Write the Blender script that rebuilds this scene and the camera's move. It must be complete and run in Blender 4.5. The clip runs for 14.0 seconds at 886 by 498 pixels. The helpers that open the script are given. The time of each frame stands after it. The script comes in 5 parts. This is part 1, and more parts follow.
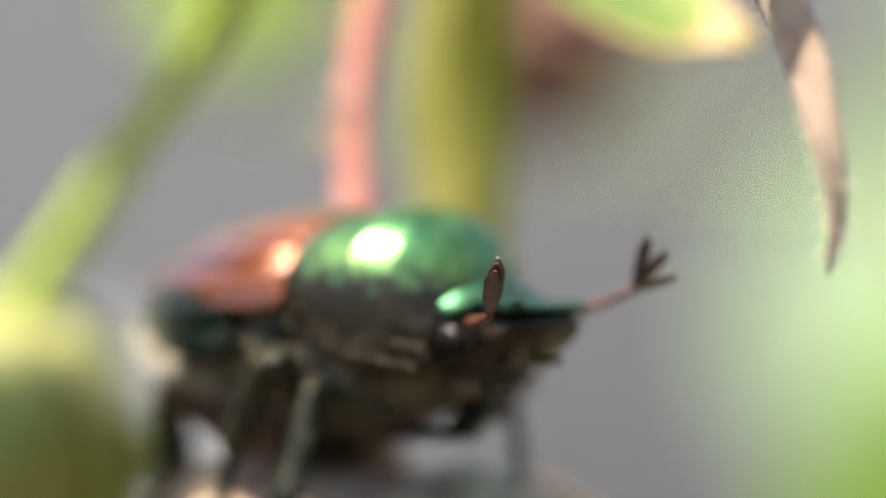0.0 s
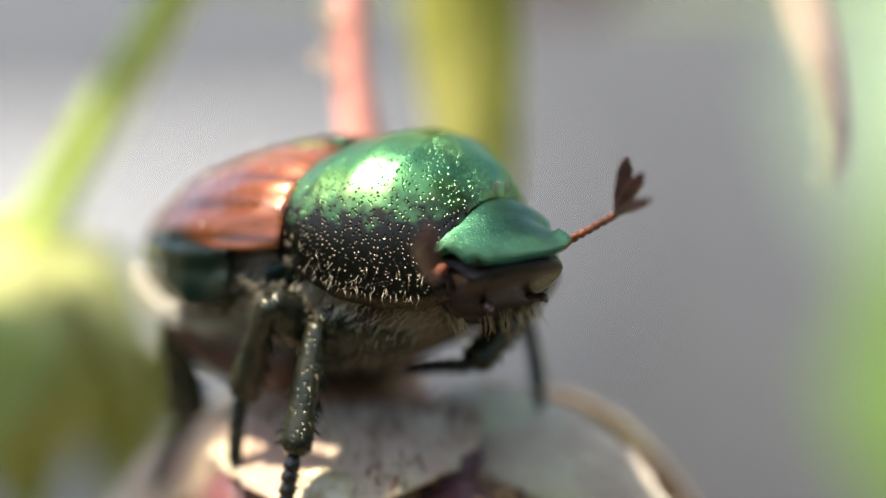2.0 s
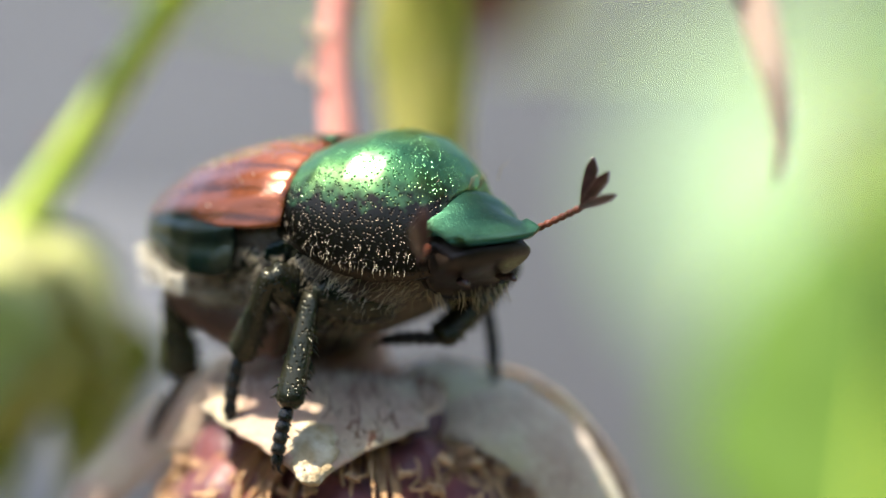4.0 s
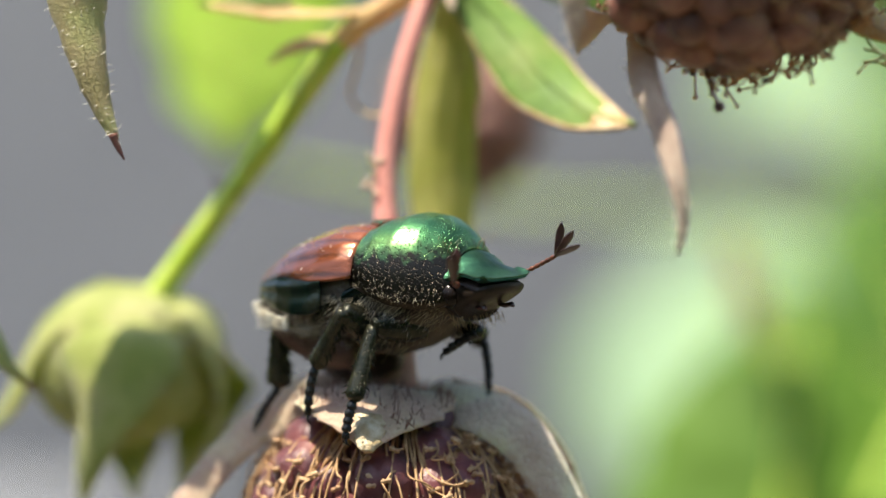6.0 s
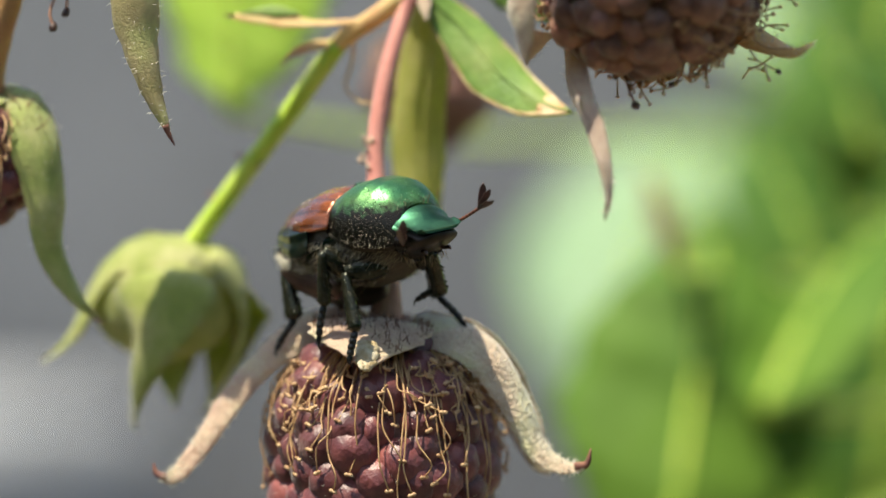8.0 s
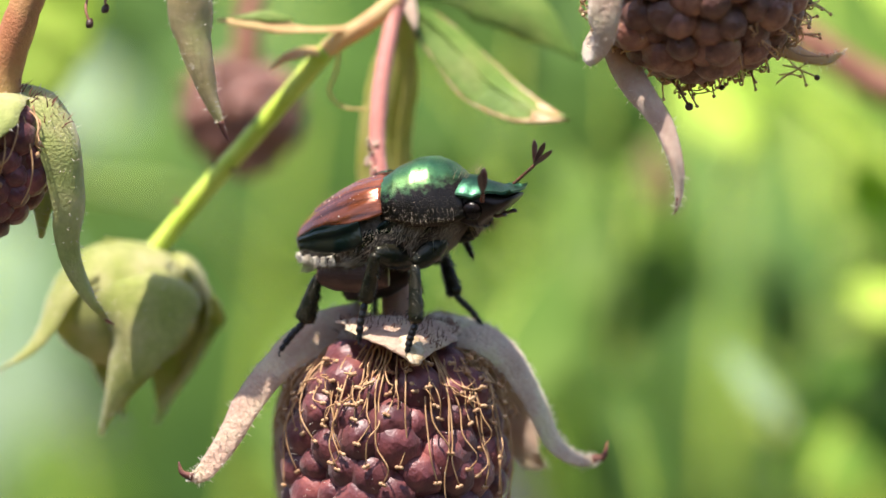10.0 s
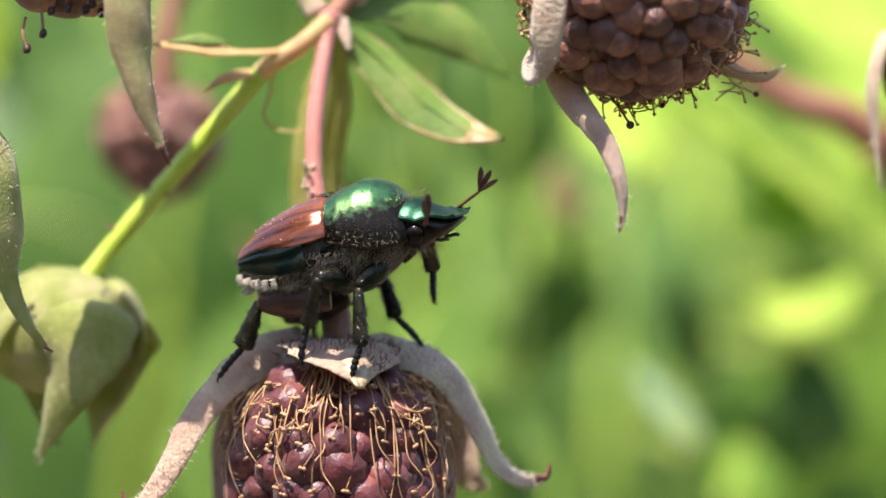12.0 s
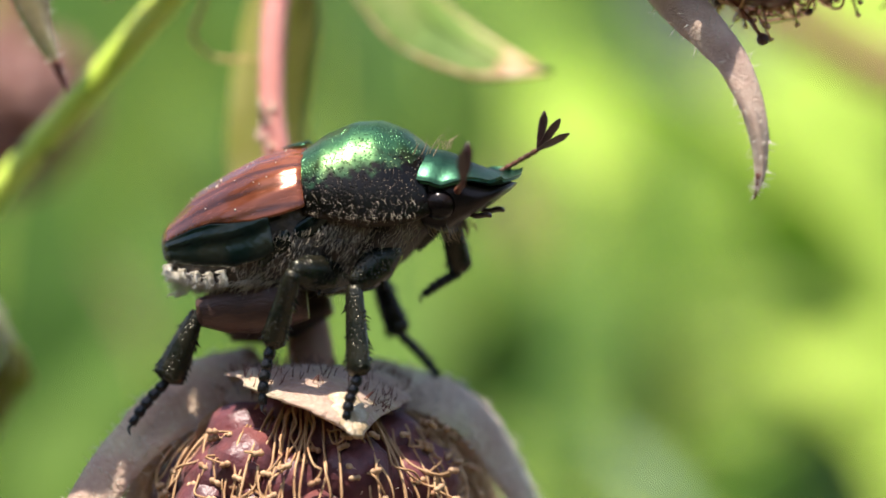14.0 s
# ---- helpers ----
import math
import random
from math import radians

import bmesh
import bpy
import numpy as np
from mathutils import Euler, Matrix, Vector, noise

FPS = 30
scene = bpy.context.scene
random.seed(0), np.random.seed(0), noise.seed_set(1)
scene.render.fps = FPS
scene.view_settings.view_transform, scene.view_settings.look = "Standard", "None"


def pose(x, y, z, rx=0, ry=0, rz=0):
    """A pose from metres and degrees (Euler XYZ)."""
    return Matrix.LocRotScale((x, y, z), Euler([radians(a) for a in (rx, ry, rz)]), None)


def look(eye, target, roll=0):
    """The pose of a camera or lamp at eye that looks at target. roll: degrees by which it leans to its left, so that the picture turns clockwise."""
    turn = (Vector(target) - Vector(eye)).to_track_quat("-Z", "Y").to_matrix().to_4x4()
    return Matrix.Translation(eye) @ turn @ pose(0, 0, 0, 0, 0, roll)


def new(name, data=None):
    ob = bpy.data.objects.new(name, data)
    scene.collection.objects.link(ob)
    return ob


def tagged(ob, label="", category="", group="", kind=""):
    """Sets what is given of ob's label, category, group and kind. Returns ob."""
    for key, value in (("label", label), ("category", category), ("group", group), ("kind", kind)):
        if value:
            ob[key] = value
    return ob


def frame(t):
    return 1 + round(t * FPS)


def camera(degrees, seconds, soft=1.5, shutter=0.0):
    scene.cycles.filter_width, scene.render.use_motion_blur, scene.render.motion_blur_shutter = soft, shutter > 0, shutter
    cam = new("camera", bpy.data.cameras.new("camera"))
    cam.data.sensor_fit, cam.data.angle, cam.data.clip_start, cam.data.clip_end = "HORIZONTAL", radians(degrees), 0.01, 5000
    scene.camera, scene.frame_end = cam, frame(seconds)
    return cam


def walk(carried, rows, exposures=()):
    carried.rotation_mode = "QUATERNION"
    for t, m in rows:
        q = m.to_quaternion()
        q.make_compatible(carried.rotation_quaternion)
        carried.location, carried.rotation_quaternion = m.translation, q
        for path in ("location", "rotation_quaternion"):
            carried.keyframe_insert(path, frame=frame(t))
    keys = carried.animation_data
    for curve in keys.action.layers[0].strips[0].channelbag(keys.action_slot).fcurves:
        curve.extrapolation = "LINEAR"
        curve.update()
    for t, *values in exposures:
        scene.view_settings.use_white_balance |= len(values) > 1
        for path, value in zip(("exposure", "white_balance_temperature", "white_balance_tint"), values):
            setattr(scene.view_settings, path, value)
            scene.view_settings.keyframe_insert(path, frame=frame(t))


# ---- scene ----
# A close-up world: lengths below are in millimetres and turned into metres by MM.
MM = 0.001
cam = camera(13.98, 14.0, soft=1.6)
walk(cam, [
    (0, look((0.03488, -0.07104, 0.00672), (-0.01612, 0.03756, 0.00447), 1.92)),
    (0.5, look((0.03526, -0.06579, 0.00436), (-0.02023, 0.04061, 0.00499), 2.05)),
    (1, look((0.03614, -0.06482, 0.00858), (-0.02034, 0.04078, 0.00088), -1.54)),
    (1.5, look((0.03700, -0.06463, 0.00906), (-0.01908, 0.04106, -0.00008), -2.21)),
    (2, look((0.03593, -0.06813, 0.00991), (-0.01818, 0.03851, -0.00013), -2.03)),
    (4.5, look((0.03580, -0.08224, 0.00783), (-0.01016, 0.02844, 0.00170), 0.73)),
    (5, look((0.03970, -0.08701, 0.00933), (-0.00727, 0.02315, 0.00167), 0.60)),
    (5.5, look((0.04421, -0.10199, 0.00691), (-0.00076, 0.00920, 0.00317), 1.36)),
    (6, look((0.05016, -0.12048, 0.00369), (0.00527, -0.00920, 0.00514), 2.17)),
    (6.5, look((0.05723, -0.13936, 0.00015), (0.01310, -0.02783, 0.00367), 2.48)),
    (7, look((0.06342, -0.15586, 0.00535), (0.02010, -0.04395, 0.00600), 1.28)),
    (7.5, look((0.06675, -0.15339, 0.00858), (0.02108, -0.04248, 0.00499), 1.59)),
    (10, look((0.00997, -0.16986, -0.00038), (0.00434, -0.05002, 0.00238), 1.76)),
    (10.5, look((0.00856, -0.16759, 0.00303), (0.00638, -0.04761, 0.00391), 1.29)),
    (11, look((0.00557, -0.16884, -0.00343), (0.00394, -0.04896, 0.00172), 1.29)),
    (11.5, look((0.00386, -0.17058, -0.00188), (0.00293, -0.05068, 0.00272), 1.28)),
    (12, look((0.00477, -0.16932, -0.00035), (0.00480, -0.04937, 0.00316), 0.87)),
    (12.5, look((0.00327, -0.15970, -0.00647), (0.00472, -0.03993, 0.00084), 0.99)),
    (13, look((-0.00056, -0.14256, -0.00262), (0.00387, -0.02276, 0.00270), 0.83)),
    (13.5, look((-0.00365, -0.12790, 0.00035), (0.00374, -0.00821, 0.00473), 1.00)),
    (14, look((-0.00401, -0.11227, -0.00302), (0.00453, 0.00719, 0.00450), 0.77)),
], [(0, 1.15, 7600, 11), (0.6, 1.2, 7600, 11), (1.1, 1.4, 7400, 10), (2.2, 1.38, 7350, 9), (4.5, 1.2, 6900, 10), (5.3, 1.08, 6800, 10), (6.5, 0.74, 7300, 6), (7.7, 0.66, 7300, 4), (10.0, 0.86, 6850, 20), (12.0, 0.82, 6800, 20), (14, 0.76, 6800, 18)])

# ---- light ----
world = bpy.data.worlds.new("sky")
scene.world = world
world.use_nodes = True
wn = world.node_tree.nodes
sky = wn.new("ShaderNodeTexSky")
sky.sky_type, sky.sun_disc = "NISHITA", False
SUN = Vector((-0.24, -0.30, 0.92)).normalized()
sky.sun_elevation = math.asin(SUN.z)
sky.sun_rotation = math.atan2(SUN.x, SUN.y)
world.node_tree.links.new(sky.outputs[0], wn["Background"].inputs[0])
wn["Background"].inputs[1].default_value = 0.15
sun = new("sun", bpy.data.lights.new("sun", "SUN"))
sun.data.energy, sun.data.angle, sun.data.color = 5.0, radians(0.5), (1.0, 0.95, 0.86)
sun.matrix_world = look(SUN, (0, 0, 0))

# ---- materials ----
def material(name, colours, rough=0.6, metal=0.0, scale=1.0, bump=0.0, bump_scale=8.0, coat=0.0, sheen=0.0,
             spread=(0.35, 0.65), translucent=0.0, spec=0.5, detail=4.0, stretch=(1, 1, 1), cells=False, per_object=0.0, flank=None, striae=0.0):
    """A surface of mottled colours: noise at two scales in millimetres, fine relief, and gloss that varies a little."""
    m = bpy.data.materials.new(name)
    m.use_nodes = True
    n, l = m.node_tree.nodes, m.node_tree.links
    b = n["Principled BSDF"]
    co = n.new("ShaderNodeTexCoord")
    mp = n.new("ShaderNodeMapping")
    mp.inputs["Scale"].default_value = [1000 * v for v in stretch]
    l.new(co.outputs["Object"], mp.inputs["Vector"])
    a = n.new("ShaderNodeTexNoise")
    a.inputs["Scale"].default_value, a.inputs["Detail"].default_value = scale, detail
    l.new(mp.outputs[0], a.inputs["Vector"])
    ramp = n.new("ShaderNodeValToRGB")
    ramp.color_ramp.elements[0].position, ramp.color_ramp.elements[1].position = spread
    for k, c in enumerate(colours):
        if k < 2:
            e = ramp.color_ramp.elements[k] if k == 0 else ramp.color_ramp.elements[-1]
        else:
            e = ramp.color_ramp.elements.new(spread[0] + (spread[1] - spread[0]) * (k - 1) / (len(colours) - 1))
        e.color = (*c, 1)
    l.new(a.outputs["Fac"], ramp.inputs["Fac"])
    fine = n.new("ShaderNodeTexNoise")
    fine.inputs["Scale"].default_value, fine.inputs["Detail"].default_value = scale * 7, 3.0
    l.new(mp.outputs[0], fine.inputs["Vector"])
    mix = n.new("ShaderNodeMix")
    mix.data_type, mix.blend_type = "RGBA", "OVERLAY"
    mix.inputs["Factor"].default_value = 0.35
    l.new(ramp.outputs["Color"], mix.inputs["A"])
    l.new(fine.outputs["Color"], mix.inputs["B"])
    grey = n.new("ShaderNodeRGBToBW")
    l.new(fine.outputs["Color"], grey.inputs[0])
    l.new(grey.outputs[0], mix.inputs["B"])
    colour = mix.outputs["Result"]
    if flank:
        # paints shade low on the flanks as a second colour, with a ragged border
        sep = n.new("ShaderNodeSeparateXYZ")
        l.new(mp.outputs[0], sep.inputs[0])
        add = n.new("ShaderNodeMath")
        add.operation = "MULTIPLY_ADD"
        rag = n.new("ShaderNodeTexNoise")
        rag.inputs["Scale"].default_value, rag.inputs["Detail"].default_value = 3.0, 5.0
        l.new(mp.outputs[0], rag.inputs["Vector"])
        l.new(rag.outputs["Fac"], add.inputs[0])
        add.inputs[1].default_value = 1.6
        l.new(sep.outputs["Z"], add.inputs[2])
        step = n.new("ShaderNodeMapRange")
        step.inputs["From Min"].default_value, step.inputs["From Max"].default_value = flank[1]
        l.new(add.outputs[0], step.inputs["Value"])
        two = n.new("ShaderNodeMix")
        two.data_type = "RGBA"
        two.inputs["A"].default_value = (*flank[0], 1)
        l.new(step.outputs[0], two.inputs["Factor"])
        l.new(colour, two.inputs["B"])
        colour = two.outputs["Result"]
    if striae:
        # dark grooves that run along the wing case
        sep = n.new("ShaderNodeSeparateXYZ")
        l.new(mp.outputs[0], sep.inputs[0])
        low = n.new("ShaderNodeMath")
        low.inputs[1].default_value = 0.2
        inv = n.new("ShaderNodeMath")
        inv.operation, inv.inputs[1].default_value = "MULTIPLY", 1 / stretch[2]
        l.new(sep.outputs["Z"], inv.inputs[0])
        l.new(inv.outputs[0], low.inputs[0])
        arc = n.new("ShaderNodeMath")
        arc.operation = "ARCTAN2"
        l.new(sep.outputs["Y"], arc.inputs[0])
        l.new(low.outputs[0], arc.inputs[1])
        many = n.new("ShaderNodeMath")
        many.operation, many.inputs[1].default_value = "MULTIPLY", striae
        l.new(arc.outputs[0], many.inputs[0])
        wave = n.new("ShaderNodeMath")
        wave.operation = "SINE"
        l.new(many.outputs[0], wave.inputs[0])
        groove = n.new("ShaderNodeMapRange")
        groove.inputs["From Min"].default_value, groove.inputs["From Max"].default_value = -1.0, -0.35
        groove.inputs["To Min"].default_value, groove.inputs["To Max"].default_value = 0.42, 1.0
        l.new(wave.outputs[0], groove.inputs["Value"])
        dark = n.new("ShaderNodeMix")
        dark.data_type, dark.blend_type = "RGBA", "MULTIPLY"
        dark.inputs["Factor"].default_value = 1.0
        l.new(colour, dark.inputs["A"])
        l.new(groove.outputs[0], dark.inputs["B"])
        colour = dark.outputs["Result"]
    if per_object:
        info = n.new("ShaderNodeObjectInfo")
        hsv = n.new("ShaderNodeHueSaturation")
        rng = n.new("ShaderNodeMapRange")
        rng.inputs["To Min"].default_value, rng.inputs["To Max"].default_value = 1 - per_object, 1 + per_object
        l.new(info.outputs["Random"], rng.inputs["Value"])
        l.new(rng.outputs[0], hsv.inputs["Value"])
        l.new(colour, hsv.inputs["Color"])
        colour = hsv.outputs["Color"]
    l.new(colour, b.inputs["Base Color"])
    rr = n.new("ShaderNodeMapRange")
    rr.inputs["To Min"].default_value, rr.inputs["To Max"].default_value = rough * 0.8, min(1.0, rough * 1.2)
    l.new(fine.outputs["Fac"], rr.inputs["Value"])
    l.new(rr.outputs[0], b.inputs["Roughness"])
    b.inputs["Metallic"].default_value = metal
    b.inputs["Specular IOR Level"].default_value = spec
    b.inputs["Coat Weight"].default_value = coat
    b.inputs["Coat Roughness"].default_value = 0.12
    b.inputs["Sheen Weight"].default_value = sheen
    if bump:
        if cells:
            t = n.new("ShaderNodeTexVoronoi")
            t.feature = "SMOOTH_F1"
            t.inputs["Smoothness"].default_value = 0.35
            pit = n.new("ShaderNodeMapRange")
            pit.inputs["From Max"].default_value = 0.38
            l.new(t.outputs["Distance"], pit.inputs["Value"])
            out = pit.outputs[0]
        else:
            t = n.new("ShaderNodeTexNoise")
            t.inputs["Detail"].default_value = 3.0
            out = t.outputs["Fac"]
        t.inputs["Scale"].default_value = bump_scale
        l.new(mp.outputs[0], t.inputs["Vector"])
        bp = n.new("ShaderNodeBump")
        bp.inputs["Strength"].default_value, bp.inputs["Distance"].default_value = 1.0, bump * MM
        l.new(out, bp.inputs["Height"])
        l.new(bp.outputs[0], b.inputs["Normal"])
    if translucent:
        tr = n.new("ShaderNodeBsdfTranslucent")
        l.new(colour, tr.inputs["Color"])
        ms = n.new("ShaderNodeMixShader")
        ms.inputs[0].default_value = translucent
        l.new(b.outputs[0], ms.inputs[1])
        l.new(tr.outputs[0], ms.inputs[2])
        l.new(ms.outputs[0], n["Material Output"].inputs["Surface"])
    return m


# dark flank colour stands in for shade and dim reflections on the green shell
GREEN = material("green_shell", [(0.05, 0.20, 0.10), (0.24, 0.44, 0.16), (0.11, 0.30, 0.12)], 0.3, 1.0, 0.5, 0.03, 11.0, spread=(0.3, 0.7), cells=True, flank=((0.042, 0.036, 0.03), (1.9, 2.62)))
PLATE = material("green_head_shell", [(0.016, 0.065, 0.045), (0.05, 0.15, 0.085)], 0.4, 1.0, 0.9, 0.006, 15.0, cells=True)
BRONZE = material("dark_bronze_shell", [(0.012, 0.008, 0.006), (0.030, 0.020, 0.014)], 0.38, 0.15, 1.2, spec=0.3, bump=0.008, bump_scale=12.0, cells=True)
COPPER = material("copper_wing_case", [(0.06, 0.018, 0.008), (0.32, 0.088, 0.026), (0.18, 0.047, 0.015)], 0.26, 0.35, 0.9, 0.016, 9.0, stretch=(0.2, 1, 1), coat=0.6, striae=26.0)
RIM = material("dark_wing_edge", [(0.006, 0.016, 0.014), (0.03, 0.035, 0.025)], 0.2, 0.6, 0.8, 0.02, 6.0)
LEG = material("dark_leg", [(0.010, 0.016, 0.011), (0.045, 0.042, 0.026)], 0.25, 0.6, 1.6, 0.03, 9.0, cells=True)
FOOT = material("black_foot", [(0.008, 0.009, 0.010), (0.025, 0.022, 0.018)], 0.28, 0.3, 2.0, 0.02, 9.0)
BELLY = material("downy_belly", [(0.03, 0.023, 0.016), (0.11, 0.085, 0.058)], 0.7, 0.0, 1.5, 0.1, 8.0, stretch=(0.5, 1, 1))
THIGH = material("brown_thigh", [(0.055, 0.03, 0.024), (0.15, 0.085, 0.065)], 0.4, 0.35, 1.2, 0.04, 12.0, stretch=(0.3, 1, 1))
EYE = material("dark_eye", [(0.005, 0.004, 0.004), (0.014, 0.009, 0.007)], 0.2, 0.0, 1.0, 0.004, 25.0, spec=0.2, cells=True)
FEELER = material("red_brown_feeler", [(0.08, 0.025, 0.014), (0.16, 0.05, 0.028)], 0.35, 0.0, 3.0, 0.02, 12.0)
CLUB = material("dark_brown_club", [(0.03, 0.012, 0.010), (0.07, 0.03, 0.025)], 0.36, 0.0, 3.0, 0.01, 14.0, coat=0.5)
SETA = material("pale_bristle", [(0.26, 0.19, 0.10), (0.44, 0.35, 0.22)], 0.5, 0.0, 2.0)
CHEST = material("tan_hair", [(0.46, 0.38, 0.26), (0.68, 0.60, 0.45)], 0.5, 0.0, 2.0)
TUFT = material("white_tuft", [(0.72, 0.66, 0.52), (0.85, 0.82, 0.72)], 0.6, 0.0, 2.0)
SEPAL = material("dusty_pink_sepal", [(0.58, 0.38, 0.28), (0.76, 0.67, 0.44), (0.68, 0.50, 0.36)], 0.75, 0.0, 0.6, 0.14, 5.0, sheen=0.5, spread=(0.3, 0.7), translucent=0.32)
SEPAL_TAN = material("tan_sepal", [(0.42, 0.36, 0.15), (0.54, 0.54, 0.22), (0.50, 0.42, 0.21)], 0.75, 0.0, 0.4, 0.06, 11.0, sheen=0.4, translucent=0.4)
SEPAL_GREY = material("grey_pink_sepal", [(0.58, 0.42, 0.33), (0.76, 0.62, 0.48), (0.68, 0.52, 0.41)], 0.75, 0.0, 0.5, 0.06, 11.0, sheen=0.5, translucent=0.4)
SEPAL_PALE = material("cream_sepal", [(0.60, 0.44, 0.31), (0.74, 0.68, 0.42), (0.68, 0.54, 0.38)], 0.75, 0.0, 0.5, 0.14, 5.0, sheen=0.6, translucent=0.2)
SEPAL_GREEN = material("green_sepal", [(0.38, 0.47, 0.12), (0.58, 0.58, 0.25), (0.47, 0.53, 0.17)], 0.7, 0.0, 0.4, 0.08, 7.0, sheen=0.4, translucent=0.35)
BUD_GREEN = material("pale_bud_green", [(0.40, 0.47, 0.11), (0.64, 0.63, 0.29), (0.52, 0.56, 0.19)], 0.75, 0.0, 0.4, 0.08, 7.0, sheen=0.3, translucent=0.45)
SEPAL_TIP = material("dark_dry_tip", [(0.10, 0.03, 0.03), (0.25, 0.10, 0.06)], 0.7, 0.0, 2.0, 0.04, 12.0)
STEM_RED = material("pink_stem", [(0.50, 0.17, 0.13), (0.62, 0.30, 0.22), (0.56, 0.22, 0.18)], 0.6, 0.0, 0.7, 0.05, 9.0, sheen=0.3, stretch=(1, 1, 0.4))
STEM_BASE = material("brown_pink_stem", [(0.46, 0.20, 0.13), (0.58, 0.31, 0.21)], 0.6, 0.0, 0.9, 0.05, 9.0, stretch=(1, 1, 0.4))
STEM_GREEN = material("yellow_green_stem", [(0.44, 0.64, 0.04), (0.60, 0.74, 0.11)], 0.5, 0.0, 0.6, 0.04, 9.0, sheen=0.2)
STEM_ORANGE = material("orange_stem", [(0.74, 0.44, 0.20), (0.72, 0.56, 0.24)], 0.55, 0.0, 0.5, 0.04, 9.0, translucent=0.3)
STEM_RUST = material("rust_stem", [(0.42, 0.17, 0.07), (0.52, 0.32, 0.12)], 0.55, 0.0, 0.4, 0.05, 8.0)
CANE = material("red_brown_cane", [(0.24, 0.09, 0.055), (0.36, 0.17, 0.10)], 0.6, 0.0, 0.2, 0.1, 3.0)
LEAF = material("leaflet", [(0.16, 0.30, 0.05), (0.30, 0.40, 0.10), (0.22, 0.36, 0.07)], 0.55, 0.0, 0.5, 0.08, 4.0, translucent=0.35)
LEAF_EDGE = material("dry_leaf_edge", [(0.50, 0.30, 0.13), (0.66, 0.52, 0.32)], 0.7, 0.0, 1.2, 0.06, 8.0)
DRUPELET = material("dull_purple_drupelet", [(0.07, 0.016, 0.02), (0.23, 0.066, 0.056), (0.13, 0.032, 0.034)], 0.42, 0.0, 0.9, 0.06, 5.0, sheen=0.15, per_object=0.25)
BROWN_DRUPELET = material("brown_drupelet", [(0.13, 0.054, 0.04), (0.32, 0.165, 0.105), (0.20, 0.085, 0.058)], 0.42, 0.0, 0.9, 0.1, 4.0, sheen=0.05, per_object=0.35)
CORE = material("berry_core", [(0.08, 0.028, 0.022), (0.16, 0.07, 0.05)], 0.7, 0.0, 0.8, 0.08, 4.0)
STAMEN = material("dry_stamen", [(0.36, 0.19, 0.08), (0.56, 0.36, 0.18)], 0.6, 0.0, 1.5)
ANTHER = material("brown_anther", [(0.34, 0.18, 0.085), (0.60, 0.40, 0.22)], 0.6, 0.0, 2.0)
ANTHER_DARK = material("dark_anther", [(0.03, 0.012, 0.010), (0.07, 0.03, 0.02)], 0.5, 0.0, 2.0)
BRISTLE = material("red_bristle", [(0.12, 0.04, 0.03), (0.26, 0.10, 0.06)], 0.5, 0.0, 2.0)
FUZZ = material("pale_fuzz", [(0.68, 0.62, 0.50), (0.80, 0.76, 0.64)], 0.6, 0.0, 2.0)
DEW = material("dry_petal_scrap", [(0.42, 0.30, 0.15), (0.66, 0.58, 0.42)], 0.55, 0.0, 1.8, 0.12, 5.0)
# leaf greens toned lighter and darker, to paint in sun and shade
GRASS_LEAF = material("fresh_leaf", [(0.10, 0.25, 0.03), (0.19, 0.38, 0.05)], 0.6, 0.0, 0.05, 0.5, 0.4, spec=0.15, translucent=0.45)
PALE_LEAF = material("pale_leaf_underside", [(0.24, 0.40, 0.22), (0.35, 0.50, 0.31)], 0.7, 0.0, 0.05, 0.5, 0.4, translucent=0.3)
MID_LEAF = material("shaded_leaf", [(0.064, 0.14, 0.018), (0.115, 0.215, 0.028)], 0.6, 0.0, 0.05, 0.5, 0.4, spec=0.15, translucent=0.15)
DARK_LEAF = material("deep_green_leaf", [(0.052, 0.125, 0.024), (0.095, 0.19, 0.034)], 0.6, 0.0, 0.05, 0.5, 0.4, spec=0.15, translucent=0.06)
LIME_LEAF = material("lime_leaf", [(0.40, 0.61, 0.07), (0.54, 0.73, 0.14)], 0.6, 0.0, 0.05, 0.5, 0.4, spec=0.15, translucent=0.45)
YELLOW_LEAF = material("yellowing_leaf", [(0.56, 0.57, 0.14), (0.69, 0.66, 0.26)], 0.6, 0.0, 0.4, 0.06, 4.0, translucent=0.45)
BROWN_LEAF = material("withered_leaf", [(0.16, 0.10, 0.045), (0.26, 0.17, 0.08)], 0.7, 0.0, 0.2, 0.3, 0.6)
# plaster darkened and blued: the wall's soft shade sits in this colour
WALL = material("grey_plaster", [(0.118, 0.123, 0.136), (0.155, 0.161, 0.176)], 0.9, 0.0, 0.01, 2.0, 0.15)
CONCRETE = material("pale_concrete", [(0.30, 0.31, 0.33), (0.42, 0.43, 0.45)], 0.9, 0.0, 0.02, 1.5, 0.2)
SOIL = material("dry_soil", [(0.09, 0.07, 0.045), (0.16, 0.125, 0.085)], 0.95, 0.0, 0.01, 8.0, 0.05)


